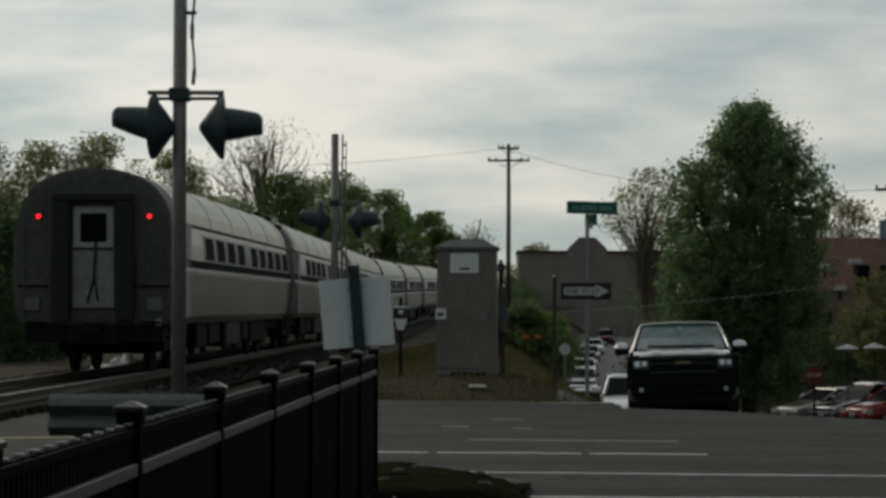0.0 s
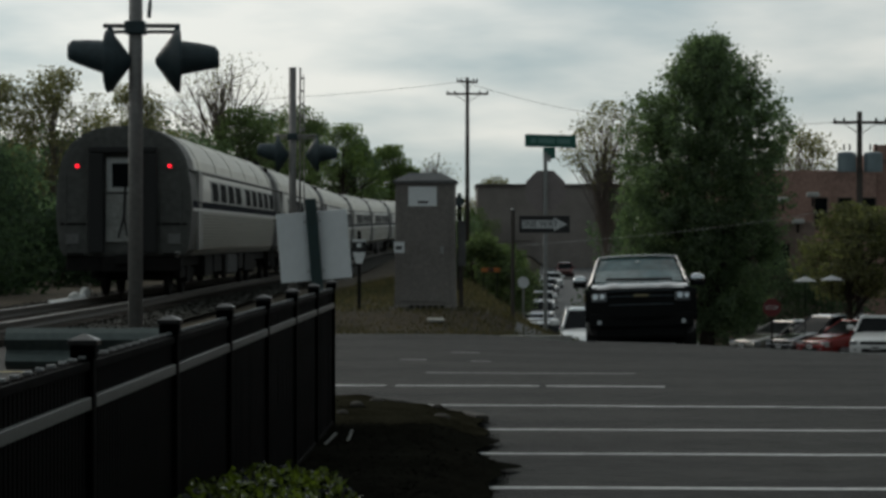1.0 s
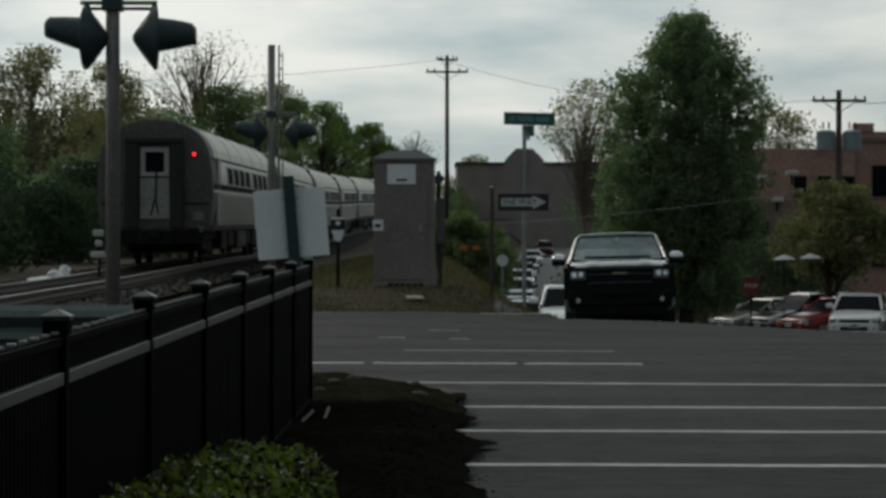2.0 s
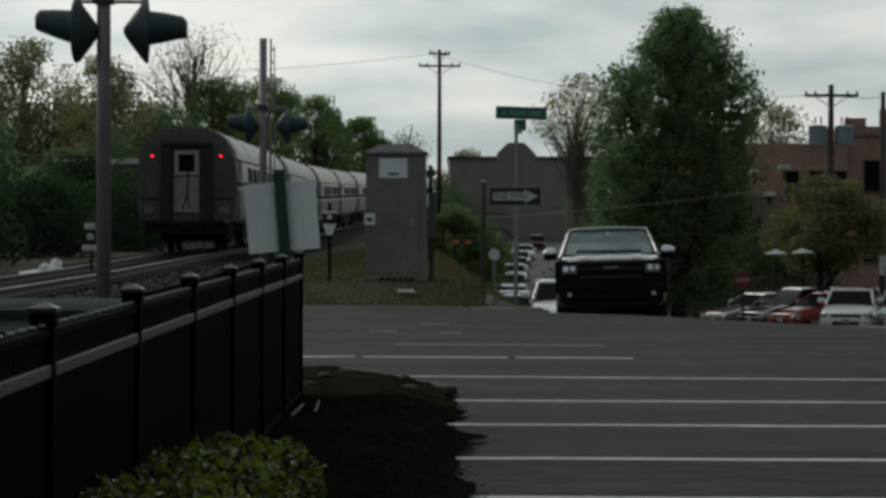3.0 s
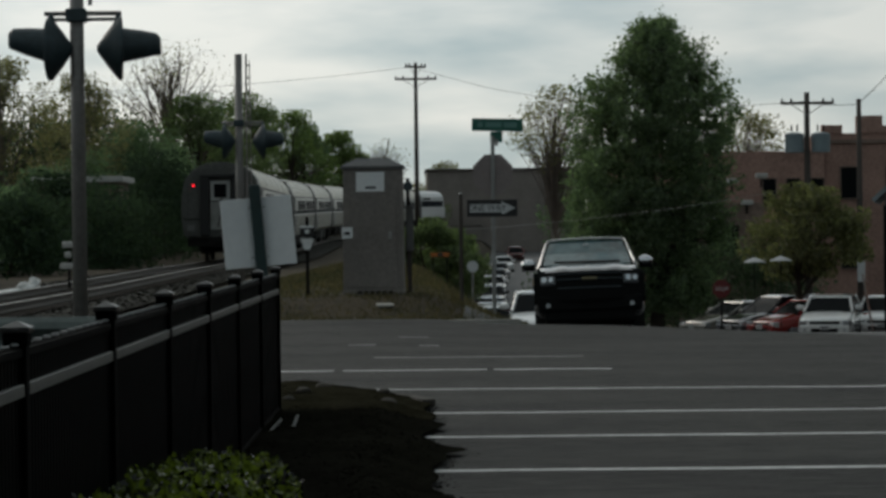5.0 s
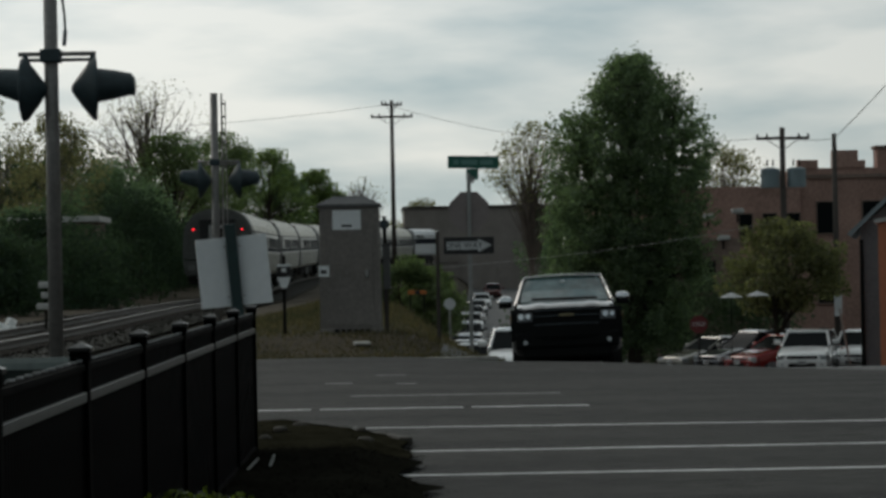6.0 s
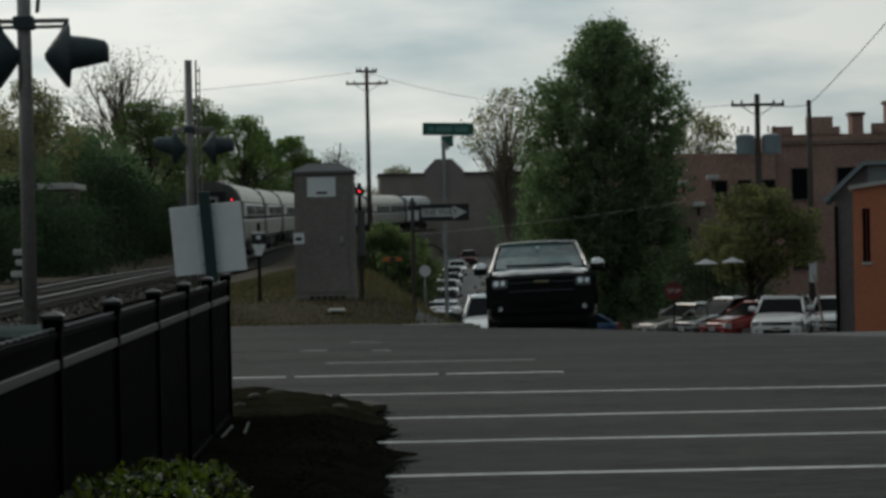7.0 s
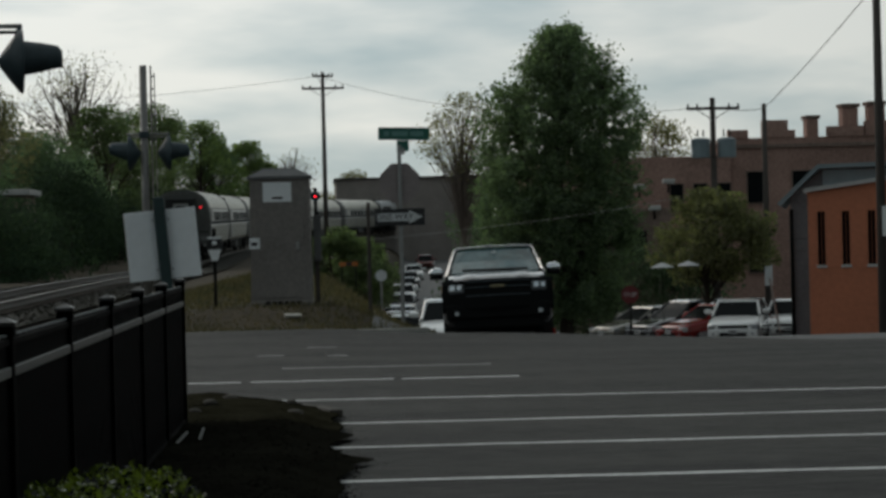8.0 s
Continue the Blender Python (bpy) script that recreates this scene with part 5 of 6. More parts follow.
        part("door_window", boxm(-0.26, 0.26, y + s * 0.095, y + s * 0.12, 2.60, 3.16, bevel=0.012), COACHGLASS, d)
        part("door_seam", boxm(-0.40, 0.40, y + s * 0.091, y + s * 0.104, 2.44, 2.48), UNDER, d)
        hose = bmesh.new()
        tube(hose, (0.05, y + s * 0.1, 2.6), (0.02, y + s * 0.12, 1.9), 0.03, n=8)
        tube(hose, (0.02, y + s * 0.12, 1.9), (-0.12, y + s * 0.1, 1.4), 0.025, n=8)
        tube(hose, (0.02, y + s * 0.12, 1.9), (0.10, y + s * 0.1, 1.45), 0.02, n=8)
        part("hanging_cable", hose, RUBBER, d)
        for sx in (-1, 1):
            lampholder = part("marker_lamp", tubem((sx * 1.09, y, 3.10), (sx * 1.09, y + s * 0.06, 3.10), 0.12, n=14), ENDSTEEL, c)
            if s < 0:
                part("red_lens", tubem((sx * 1.09, y - 0.06, 3.10), (sx * 1.09, y - 0.075, 3.10), 0.042, n=14), REDGLOW, lampholder, "glowing red marker lens")
            part("jumper_box", boxm(sx * 1.05, sx * 1.35, y, y + s * 0.09, 1.25, 1.5, bevel=0.02), DOORDIM, c)
            part("grab_rail", tubem((sx * 0.86, y + s * 0.06, 1.2), (sx * 0.86, y + s * 0.06, 2.3), 0.018, n=8), ENDSTEEL, c)
            part("belt_seam", boxm(sx * 0.80, sx * 1.50, y - s * 0.0, y + s * 0.045, 1.70, 1.76), UNDER, c)
            part("end_step", boxm(sx * 0.95, sx * 1.32, y + s * 0.03, y + s * 0.14, 1.0, 1.05, bevel=0.01), UNDER, c)
            part("corner_post", tubem((sx * 1.36, y + s * 0.03, 1.2), (sx * 1.36, y + s * 0.03, 2.9), 0.02, n=8), ENDSTEEL, c)
        cp = bmesh.new()
        box(cp, -0.16, 0.16, y, y + s * 0.28, 0.78, 1.02, bevel=0.03)
        box(cp, -0.5, 0.5, y, y + s * 0.1, 0.6, 0.97, bevel=0.03)
        part("coupler", cp, UNDER, c)
        part("end_skirt", boxm(-1.36, 1.36, y + s * 0.005, y - s * 0.5, 0.62, 0.97, bevel=0.03), UNDER, c, "black skirt below the car end")
    part("end_lamp", tubem((1.27, -0.0, 1.02), (1.27, -0.05, 1.02), 0.07, n=12), TRIM, c)
    part("underframe", boxm(-1.2, 1.2, 0.2, CARLEN - 0.2, 0.72, 0.985, bevel=0.02), UNDER, c)
    truck(c, 3.6)
    truck(c, CARLEN - 3.6)
    return c


PALEDOOR = mat("pale_door_steel", (0.40, 0.40, 0.39), 0.5, 0.3, 0.15, 1.5, 12.0)
WINBAND = mat("brushed_steel_band", (0.30, 0.30, 0.285), 0.5, 0.55, 0.15, 0.6, 10.0)
DOORDIM = mat("dull_grey_box", (0.14, 0.14, 0.135), 0.7, 0.1, 0.2, 2.0, 15.0)


def locomotive():
    c = base("locomotive", 0, 0, 0, 0, "pale diesel locomotive at the head of the train", "locomotive")
    prof = [(1.45, 1.1), (1.53, 1.3), (1.53, 3.3), (1.3, 3.75), (0.8, 3.95)]
    ringp = prof + [(-x, z) for x, z in prof[::-1]]
    secs = [(0, 1.0), (17.6, 1.0)]
    nosep = [(1.45, 1.1), (1.5, 1.3), (1.48, 2.3), (1.25, 2.5), (0.8, 2.6)]
    nosep = nosep + [(-x, z) for x, z in nosep[::-1]]
    part("body_shell", loft(bmesh.new(), [[(x, y, z) for x, z in ringp] for y in (0, 14.8)] + [[(x * 0.97, 16.0, z) for x, z in nosep], [(x * 0.9, 17.4, z * 0.95 + 0.05) for x, z in nosep]]), LOCOWHITE, c)
    for sx in (-1, 1):
        part("blue_band", boxm(sx * 1.52, sx * 1.545, 0.2, 14.6, 2.3, 2.9), BLUESTRIPE, c)
        part("fuel_tank", boxm(sx * 0.6, sx * 1.4, 6.3, 10.8, 0.35, 1.09, bevel=0.06), UNDER, c)
        for y in span(1.2, 5.2, 1.0):
            part("louvre", boxm(sx * 1.525, sx * 1.55, y - 0.4, y + 0.4, 3.0, 3.25), PLASTIC, c)
    part("windscreen", boxm(-1.1, 1.1, 15.3, 15.45, 2.6, 3.25, bevel=0.03), DARKGLASS, c)
    part("end_door", boxm(-0.4, 0.4, -0.04, 0.0, 1.2, 3.0, bevel=0.02), DOORSTEEL, c)
    part("roof_fan", tubem((0, 5, 3.9), (0, 5, 4.1), 0.6, n=16), PLASTIC, c)
    truck(c, 3.5)
    truck(c, 13.8)
    return c


last_car = train_car()
last_car["label"] = "rear stainless steel passenger car with red marker lights"
TRAIN = [last_car] + [copy_thing(last_car, pose(0, 0, 0)) for _ in range(5)]
for c in TRAIN[1:]:
    c["label"] = "stainless steel tubular passenger car with dark windows"
LOCO = locomotive()


# ---- trees ----
def leaf_mesh(points, size, rng, droop=0.3):
    n = len(points)
    P = np.array(points)
    r = np.random.RandomState(rng.randrange(1 << 30))
    a = r.normal(size=(n, 3))
    a /= np.linalg.norm(a, axis=1)[:, None]
    b = np.cross(a, r.normal(size=(n, 3)))
    b /= np.linalg.norm(b, axis=1)[:, None]
    s = size * r.uniform(0.6, 1.35, (n, 1))
    v = np.stack([P - a * s, P + b * s * 0.55, P + a * s, P - b * s * 0.55], 1).reshape(-1, 3)
    f = np.arange(4 * n).reshape(n, 4)
    return v.tolist(), f.tolist()


def limb(bm, pts, r0, r1, n=6):
    k = len(pts) - 1
    rings = []
    for i, p in enumerate(pts):
        d = (Vector(pts[min(i + 1, k)]) - Vector(pts[max(i - 1, 0)])).normalized()
        u = d.orthogonal().normalized()
        w = d.cross(u)
        r = r0 + (r1 - r0) * i / k
        rings.append([Vector(p) + (u * math.cos(6.2832 * j / n) + w * math.sin(6.2832 * j / n)) * r for j in range(n)])
    rows = [[bm.verts.new(q) for q in ring_] for ring_ in rings]
    for a, b in zip(rows, rows[1:]):
        for j in range(n):
            bm.faces.new((a[j], a[(j + 1) % n], b[(j + 1) % n], b[j]))


def tree(x, y, top, width, low, leaves, size, leaf, seed, label, bark=None, clusters=90, spread=0.55, name="tree", category="tree", shape=1.0, trunk=None, limbs=40, z0=None):
    """Trunk with limbs that reach to clumps of leaves in an uneven crown between the heights low and top."""
    rng = random.Random(seed)
    z = land(x, y) if z0 is None else z0
    t = base(name, x, y, z, 0, label, category, "trees")
    h, lo = top - z, low - z
    bm = bmesh.new()
    bend_x, bend_y = rng.uniform(-0.4, 0.4), rng.uniform(-0.4, 0.4)
    tr = trunk or 0.02 * h + 0.05
    axis = [(bend_x * math.sin(2.2 * u), bend_y * math.sin(1.7 * u), -0.2 + (h * 0.9 + 0.2) * u) for u in span(0, 1, 0.125)]
    limb(bm, axis, tr, tr * 0.12, 8)
    centres = []
    while len(centres) < clusters:
        u = rng.random()
        zz = lo + (h - lo) * u
        env = math.sin(math.pi * min(0.97, 0.10 + 0.88 * u ** shape)) ** 0.7
        a = rng.random() * 6.2832
        lump = 1 + 0.22 * noise.noise((math.cos(a) * 1.7 + seed, math.sin(a) * 1.7, u * 4)) + 0.14 * noise.noise((math.cos(a) * 5 + seed, math.sin(a) * 5, u * 9))
        rr = width / 2 * env * lump * rng.random() ** 0.42
        centres.append((rr * math.cos(a), rr * math.sin(a), zz))
    for i, c in enumerate(centres[:limbs]):
        u = max(0.12, (c[2] / h) * rng.uniform(0.45, 0.75))
        k = min(7, int(u / 0.9 * 8))
        s = Vector(axis[k]).lerp(Vector(axis[k + 1]), rng.random())
        e = Vector(c)
        mid = s.lerp(e, 0.5) + Vector((rng.uniform(-0.1, 0.1), rng.uniform(-0.1, 0.1), 0.12)) * (e - s).length * 0.6
        pts = [s, s.lerp(mid, 0.5), mid, mid.lerp(e, 0.55), e]
        r = tr * 0.34 * (1 - 0.6 * u)
        limb(bm, pts, r, r * 0.15, 5)
        for q in range(5):
            b0 = mid.lerp(e, rng.random())
            d = Vector((rng.gauss(0, 1), rng.gauss(0, 1), rng.gauss(0.5, 0.8))).normalized() * width * rng.uniform(0.06, 0.13)
            limb(bm, [b0, b0 + d * 0.5 + Vector((0, 0, 0.05)), b0 + d], r * 0.3, r * 0.07, 4)
    part("trunk", bm, bark or BARK, t, smooth=True)
    if leaves:
        pts = []
        sg = width * spread * 0.14
        for i in range(int(leaves * 2.2)):
            c = centres[rng.randrange(len(centres))]
            g = [max(-1.35, min(1.35, rng.gauss(0, 1))) for _ in range(3)]
            pts.append((c[0] + g[0] * sg, c[1] + g[1] * sg, c[2] + g[2] * sg * 0.75))
        ob = part("crown", leaf_mesh(pts, size * 0.66, rng), leaf, t)
        ob["kind"] = "stuff"
    return t


def bush(x, y, w, h, leaves, size, leaf, seed, label, d=None, name="bush"):
    z = land(x, y)
    return tree(x, y, z + h, w, z + 0.1, leaves, size, leaf, seed, label, clusters=40, spread=0.8, name=name, category="bush", shape=0.7, trunk=0.06, limbs=12)


def at(px, y):
    """Sideways place of what lies y metres out, px picture widths (of 1568) along."""
    return (px - 784) / 4400 * y


def up(py, y):
    return 1.47 + (437 - py) / 4400 * y


# the big dark tree by the side street, and pale ones behind it
def great_tree():
    """Several rising stems that fork to leafy shoots; the crown is open and spiky on top, full below."""
    rng = random.Random(11)
    y = 108.0
    x = at(1250, y)
    z = land(x, y)
    t = base("tree", x, y, z, 0, "large spreading dark green spring tree with an open top", "tree", "trees")
    H = up(80, y) - z
    reach = [(0.0, 2.0, 1.8), (0.16, 3.9, 3.1), (0.36, 4.1, 3.4), (0.54, 3.8, 3.7), (0.70, 3.5, 3.8), (0.76, 3.3, 3.7), (0.83, 2.8, 3.2), (0.90, 2.0, 2.5), (0.96, 1.1, 1.6), (1.0, 0.4, 0.7)]

    def width(u, a):
        lft = float(np.interp(u, [q[0] for q in reach], [q[1] for q in reach]))
        rgt = float(np.interp(u, [q[0] for q in reach], [q[2] for q in reach]))
        w = lft + (rgt - lft) * (0.5 + 0.5 * math.cos(a))
        return w * (1 + 0.20 * noise.noise((math.cos(a) * 2.2, math.sin(a) * 2.2, u * 9)))

    bm = bmesh.new()
    stems, tips = [], []
    limb(bm, [(0, 0, -0.2), (0.05, 0, 0.8), (-0.05, 0, 1.9)], 0.34, 0.27, 9)
    for i in range(11):
        a = 6.2832 * i / 11 + rng.uniform(-0.3, 0.3)
        u1 = rng.uniform(0.72, 0.97) if i % 3 else rng.uniform(0.5, 0.7)
        r1 = width(u1, a) * rng.uniform(0.25, 0.75)
        e = Vector((math.cos(a) * r1, math.sin(a) * r1, H * u1))
        s0 = Vector((0, 0, rng.uniform(1.2, 1.9)))
        pts = [s0 + (e - s0) * k + Vector((math.cos(a), math.sin(a), 0)) * (math.sin(3.1416 * k) * 0.5) + Vector((rng.gauss(0, 0.08), rng.gauss(0, 0.08), 0)) for k in span(0, 1, 0.125)]
        limb(bm, pts, 0.11, 0.02, 6)
        stems.append(pts)
    for i in range(1060):
        u = rng.random() ** 0.86
        a = rng.random() * 6.2832
        r = width(u, a) * rng.random() ** 0.50
        tip = Vector((math.cos(a) * r, math.sin(a) * r, max(0.9, H * u)))
        best = min((p for st in stems for p in st[2:]), key=lambda p: (p - tip).length + 0.9 * max(0, p.z - tip.z + 0.4))
        mid = best.lerp(tip, 0.55) - Vector((0, 0, 0.10 * (tip - best).length))
        limb(bm, [best, mid, tip], 0.020, 0.007, 4)
        tips.append((mid, tip, u))
    part("trunk", bm, BARK, t, smooth=True)
    pts = []
    for mid, tip, u in tips:
        for k in range(5):
            d = Vector((rng.gauss(0, 0.55), rng.gauss(0, 0.55), rng.uniform(0.3, 1.1))).normalized() * rng.uniform(0.35, 0.95)
            o = mid.lerp(tip, rng.uniform(0.35, 1))
            n = int(rng.uniform(15, 25) * (1.0 if u > 0.3 else 0.75) * (0.6 if u > 0.86 else 1.0))
            for q in range(n):
                w = rng.random()
                pts.append(tuple(o + d * w + Vector((rng.gauss(0, 1), rng.gauss(0, 1), rng.gauss(0, 1))) * 0.17 * (1.15 - 0.6 * w)))
    part("crown", leaf_mesh(pts, 0.088, rng), LEAF_SPRING, t)["kind"] = "stuff"
    return t


great_tree()
tree(at(1072, 150), 150, up(188, 150), 5.6, up(325, 150), 1100, 0.15, LEAF_BUD, 12, "pale budding tree behind the big tree", PALEBARK, clusters=130, limbs=120, trunk=0.2)
tree(at(1420, 150), 150, up(232, 150), 5, up(350, 150), 1500, 0.15, LEAF_BUD, 13, "thin budding tree behind the brick building", PALEBARK, clusters=90, limbs=90, trunk=0.18)
tree(at(1516, 90), 90, up(370, 90), 4.4, up(515, 90), 5000, 0.13, LEAF_YELLOW, 14, "small yellow green tree by the brick building", clusters=70, shape=0.8)
# line of trees along the track
for i, (px, y, py, w, plow, n, s, leaf, lb) in enumerate((
        (-150, 150, 135, 10, 420, 5000, 0.17, LEAF_BUD, "tall budding olive tree beyond the track"),
        (-10, 150, 150, 8, 420, 5000, 0.17, LEAF_BUD, "tall budding olive tree beyond the track"),
        (105, 150, 130, 7.0, 420, 4500, 0.16, LEAF_BUD, "tall budding olive tree beyond the track"),
        (235, 160, 160, 6.2, 430, 4500, 0.16, LEAF_BUD, "budding olive tree beyond the track"),
        (395, 190, 112, 12.5, 330, 1100, 0.14, LEAF_BUD, "almost bare branching tree beyond the track"),
        (440, 185, 200, 7.5, 440, 7000, 0.18, LEAF_MID, "dark green tree beyond the track"),
        (520, 200, 195, 7.5, 440, 6000, 0.18, LEAF_MID, "green tree beyond the track"),
        (605, 235, 225, 8.0, 430, 4500, 0.2, LEAF_FRESH, "fresh light green tree beyond the track"),
        (690, 250, 266, 6.8, 430, 13000, 0.18, LEAF_FRESH, "round green tree beyond the track"),
        (770, 300, 275, 7, 420, 300, 0.2, LEAF_BUD, "bare far tree beyond the track"),
        (870, 320, 318, 8, 420, 2500, 0.22, LEAF_BUD, "far budding tree on the skyline"),
        (330, 165, 250, 9, 440, 6000, 0.18, LEAF_DARK, "dark green tree beyond the track"))):
    tree(at(px, y), y, up(py, y), w, up(plow, y), n, s, leaf, 30 + i, lb, PALEBARK if leaf is LEAF_BUD else BARK, clusters=(150 if n < 1500 else 80), trunk=(0.46 if n < 1500 else None), limbs=(80 if n < 1500 else 40))
for i in range(9):
    px = -170 + 62 * i
    tree(at(px, 176), 176, up((232, 250, 215, 262, 240)[i % 5], 176), 9.5, up(430, 176), 3800, 0.2, (LEAF_DARK, LEAF_UNDER)[i % 2], 60 + i, "dark green tree filling the wood beyond the track", clusters=90, shape=0.75)
for i, (px, py, w) in enumerate(((475, 212, 9), (555, 226, 8), (632, 252, 6))):
    tree(at(px, 240), 240, up(py, 240), w, up(430, 240), 6500, 0.2, LEAF_DARK, 80 + i, "dark green tree filling the wood beyond the track", clusters=100, shape=0.8)
for i, (px, py, w) in enumerate(((1150, 318, 8), (1225, 300, 9), (1300, 306, 9), (1372, 318, 8))):
    tree(at(px, 172), 172, up(py, 172), w, up(470, 172), 3800, 0.2, LEAF_DARK, 90 + i, "dark green tree behind the big tree", clusters=90, shape=0.8)
# undergrowth along the left of the track
rng = random.Random(77)
for i in range(26):
    y = 74 + i * 5.5
    x = track_x(y) - rng.uniform(5.0, 8.0) - (i % 3) * 2.4
    h = rng.uniform(3.6, 6.0)
    px = 784 + 4400 * x / y
    if 90 < px < 380 and y < 132:
        h = max(1.5, up(rng.uniform(338, 385), y) - land(x, y))
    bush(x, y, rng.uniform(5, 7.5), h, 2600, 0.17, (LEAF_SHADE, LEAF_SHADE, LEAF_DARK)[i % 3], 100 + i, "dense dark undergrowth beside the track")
for i in range(8):
    y = 250 + i * 9
    bush(at(640 + 38 * i, y), y, 7, 4.5, 2200, 0.2, (LEAF_DARK, LEAF_MID)[i % 2], 140 + i, "low green scrub beyond the track")
for i, (px, y, w, h) in enumerate(((850, 78, 2.0, 1.7), (884, 84, 2.2, 2.0), (908, 96, 2.4, 2.4), (1110, 120, 4.5, 3.2), (1180, 118, 5, 3.4), (1290, 115, 5.5, 3.6), (1370, 112, 5.5, 3.6), (1450, 112, 5, 3.6))):
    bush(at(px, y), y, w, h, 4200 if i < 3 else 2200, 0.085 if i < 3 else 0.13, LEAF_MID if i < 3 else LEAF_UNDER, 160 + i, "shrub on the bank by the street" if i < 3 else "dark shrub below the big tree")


# clipped hedge by the fence
def hedge():
    h = base("hedge", -0.76, 9.9, 0.08, 0, "clipped evergreen hedge with bright glossy leaves", "hedge")
    rng = random.Random(9)
    pts, tips = [], []
    bm = bmesh.new()
    for (cx, cy, rx, ry, rz) in ((0.11, 0.0, 0.36, 0.7, 0.50), (0.06, -1.1, 0.36, 0.75, 0.55), (0.03, -2.4, 0.36, 0.8, 0.59)):
        for i in range(9500):
            a, b = rng.random() * 6.2832, math.acos(rng.uniform(-0.1, 1))
            k = 1 + 0.10 * noise.noise((math.cos(a) * 3 + cx, math.sin(a) * 3, b * 3)) - abs(rng.gauss(0, 0.07))
            pts.append((cx + rx * k * math.sin(b) ** 0.6 * math.cos(a), cy + ry * k * math.sin(b) ** 0.6 * math.sin(a), rz * k * math.cos(b) ** 0.7 if math.cos(b) > 0 else rng.uniform(0, 0.1)))
        for j in range(26):
            a = rng.random() * 6.2832
            e = Vector((cx + rx * 0.8 * math.cos(a) * rng.random(), cy + ry * 0.8 * math.sin(a) * rng.random(), rz * 0.85))
            limb(bm, [(cx, cy, -0.1), Vector((cx, cy, -0.1)).lerp(e, 0.5) + Vector((0.02, 0, 0)), e], 0.014, 0.004, 5)
    part("stems", bm, BARK, h)["kind"] = "stuff"
    part("leaves", leaf_mesh(pts, 0.0155, rng), LEAF_HEDGE, h)["kind"] = "stuff"


hedge()


# grass blades on the verge and bank
def verge():
    rng = random.Random(21)
    verts, faces = [], []
    for i in range(26000):
        y = 40.5 + rng.random() ** 1.6 * 60
        x = rng.uniform(-4.6, 2.4) + 0.043 * (y - 44) * 1.2
        z = land(x, y) - 0.02
        patch = noise.noise((x * 0.5, y * 0.35, 0))
        hgt = max(0.02, 0.07 + 0.07 * patch + 0.10 * smoothstep(46, 60, y) + 0.05 * smoothstep(0.5, 2, x)) * rng.uniform(0.5, 1.3)
        a = rng.random() * 3.1416
        w = 0.012 + 0.012 * smoothstep(46, 70, y)
        dx, dy = math.cos(a) * w, math.sin(a) * w
        lx, ly = rng.gauss(0, hgt * 0.35), rng.gauss(0, hgt * 0.35)
        k = len(verts)
        verts += [(x - dx, y - dy, z), (x + dx, y + dy, z), (x + lx, y + ly, z + hgt)]
        faces.append((k, k + 1, k + 2))
    tagged(part("verge_grass", (verts, faces), BLADES), "short rough grass with earth patches on the verge", "grass", kind="stuff")


verge()


# ---- buildings ----
def wall_box(name, x0, x1, y0, y1, z0, z1, material, parent, label=""):
    return part(name, boxm(x0, x1, y0, y1, z0, z1), material, parent, label)


def window_unit(parent, x, y, z, w, h, glass=None, frame_mat=None):
    f = bmesh.new()
    t = 0.06
    box(f, x - w / 2 - t, x - w / 2, y - 0.05, y + 0.06, z - t, z + h + t)
    box(f, x + w / 2, x + w / 2 + t, y - 0.05, y + 0.06, z - t, z + h + t)
    box(f, x - w / 2, x + w / 2, y - 0.05, y + 0.06, z + h, z + h + t)
    box(f, x - w / 2, x + w / 2, y - 0.09, y + 0.06, z - t, z)
    o = part("window", f, frame_mat or TRIM, parent)
    part("pane", boxm(x - w / 2, x + w / 2, y - 0.02, y + 0.01, z, z + h), glass or DARKGLASS, o)
    return o


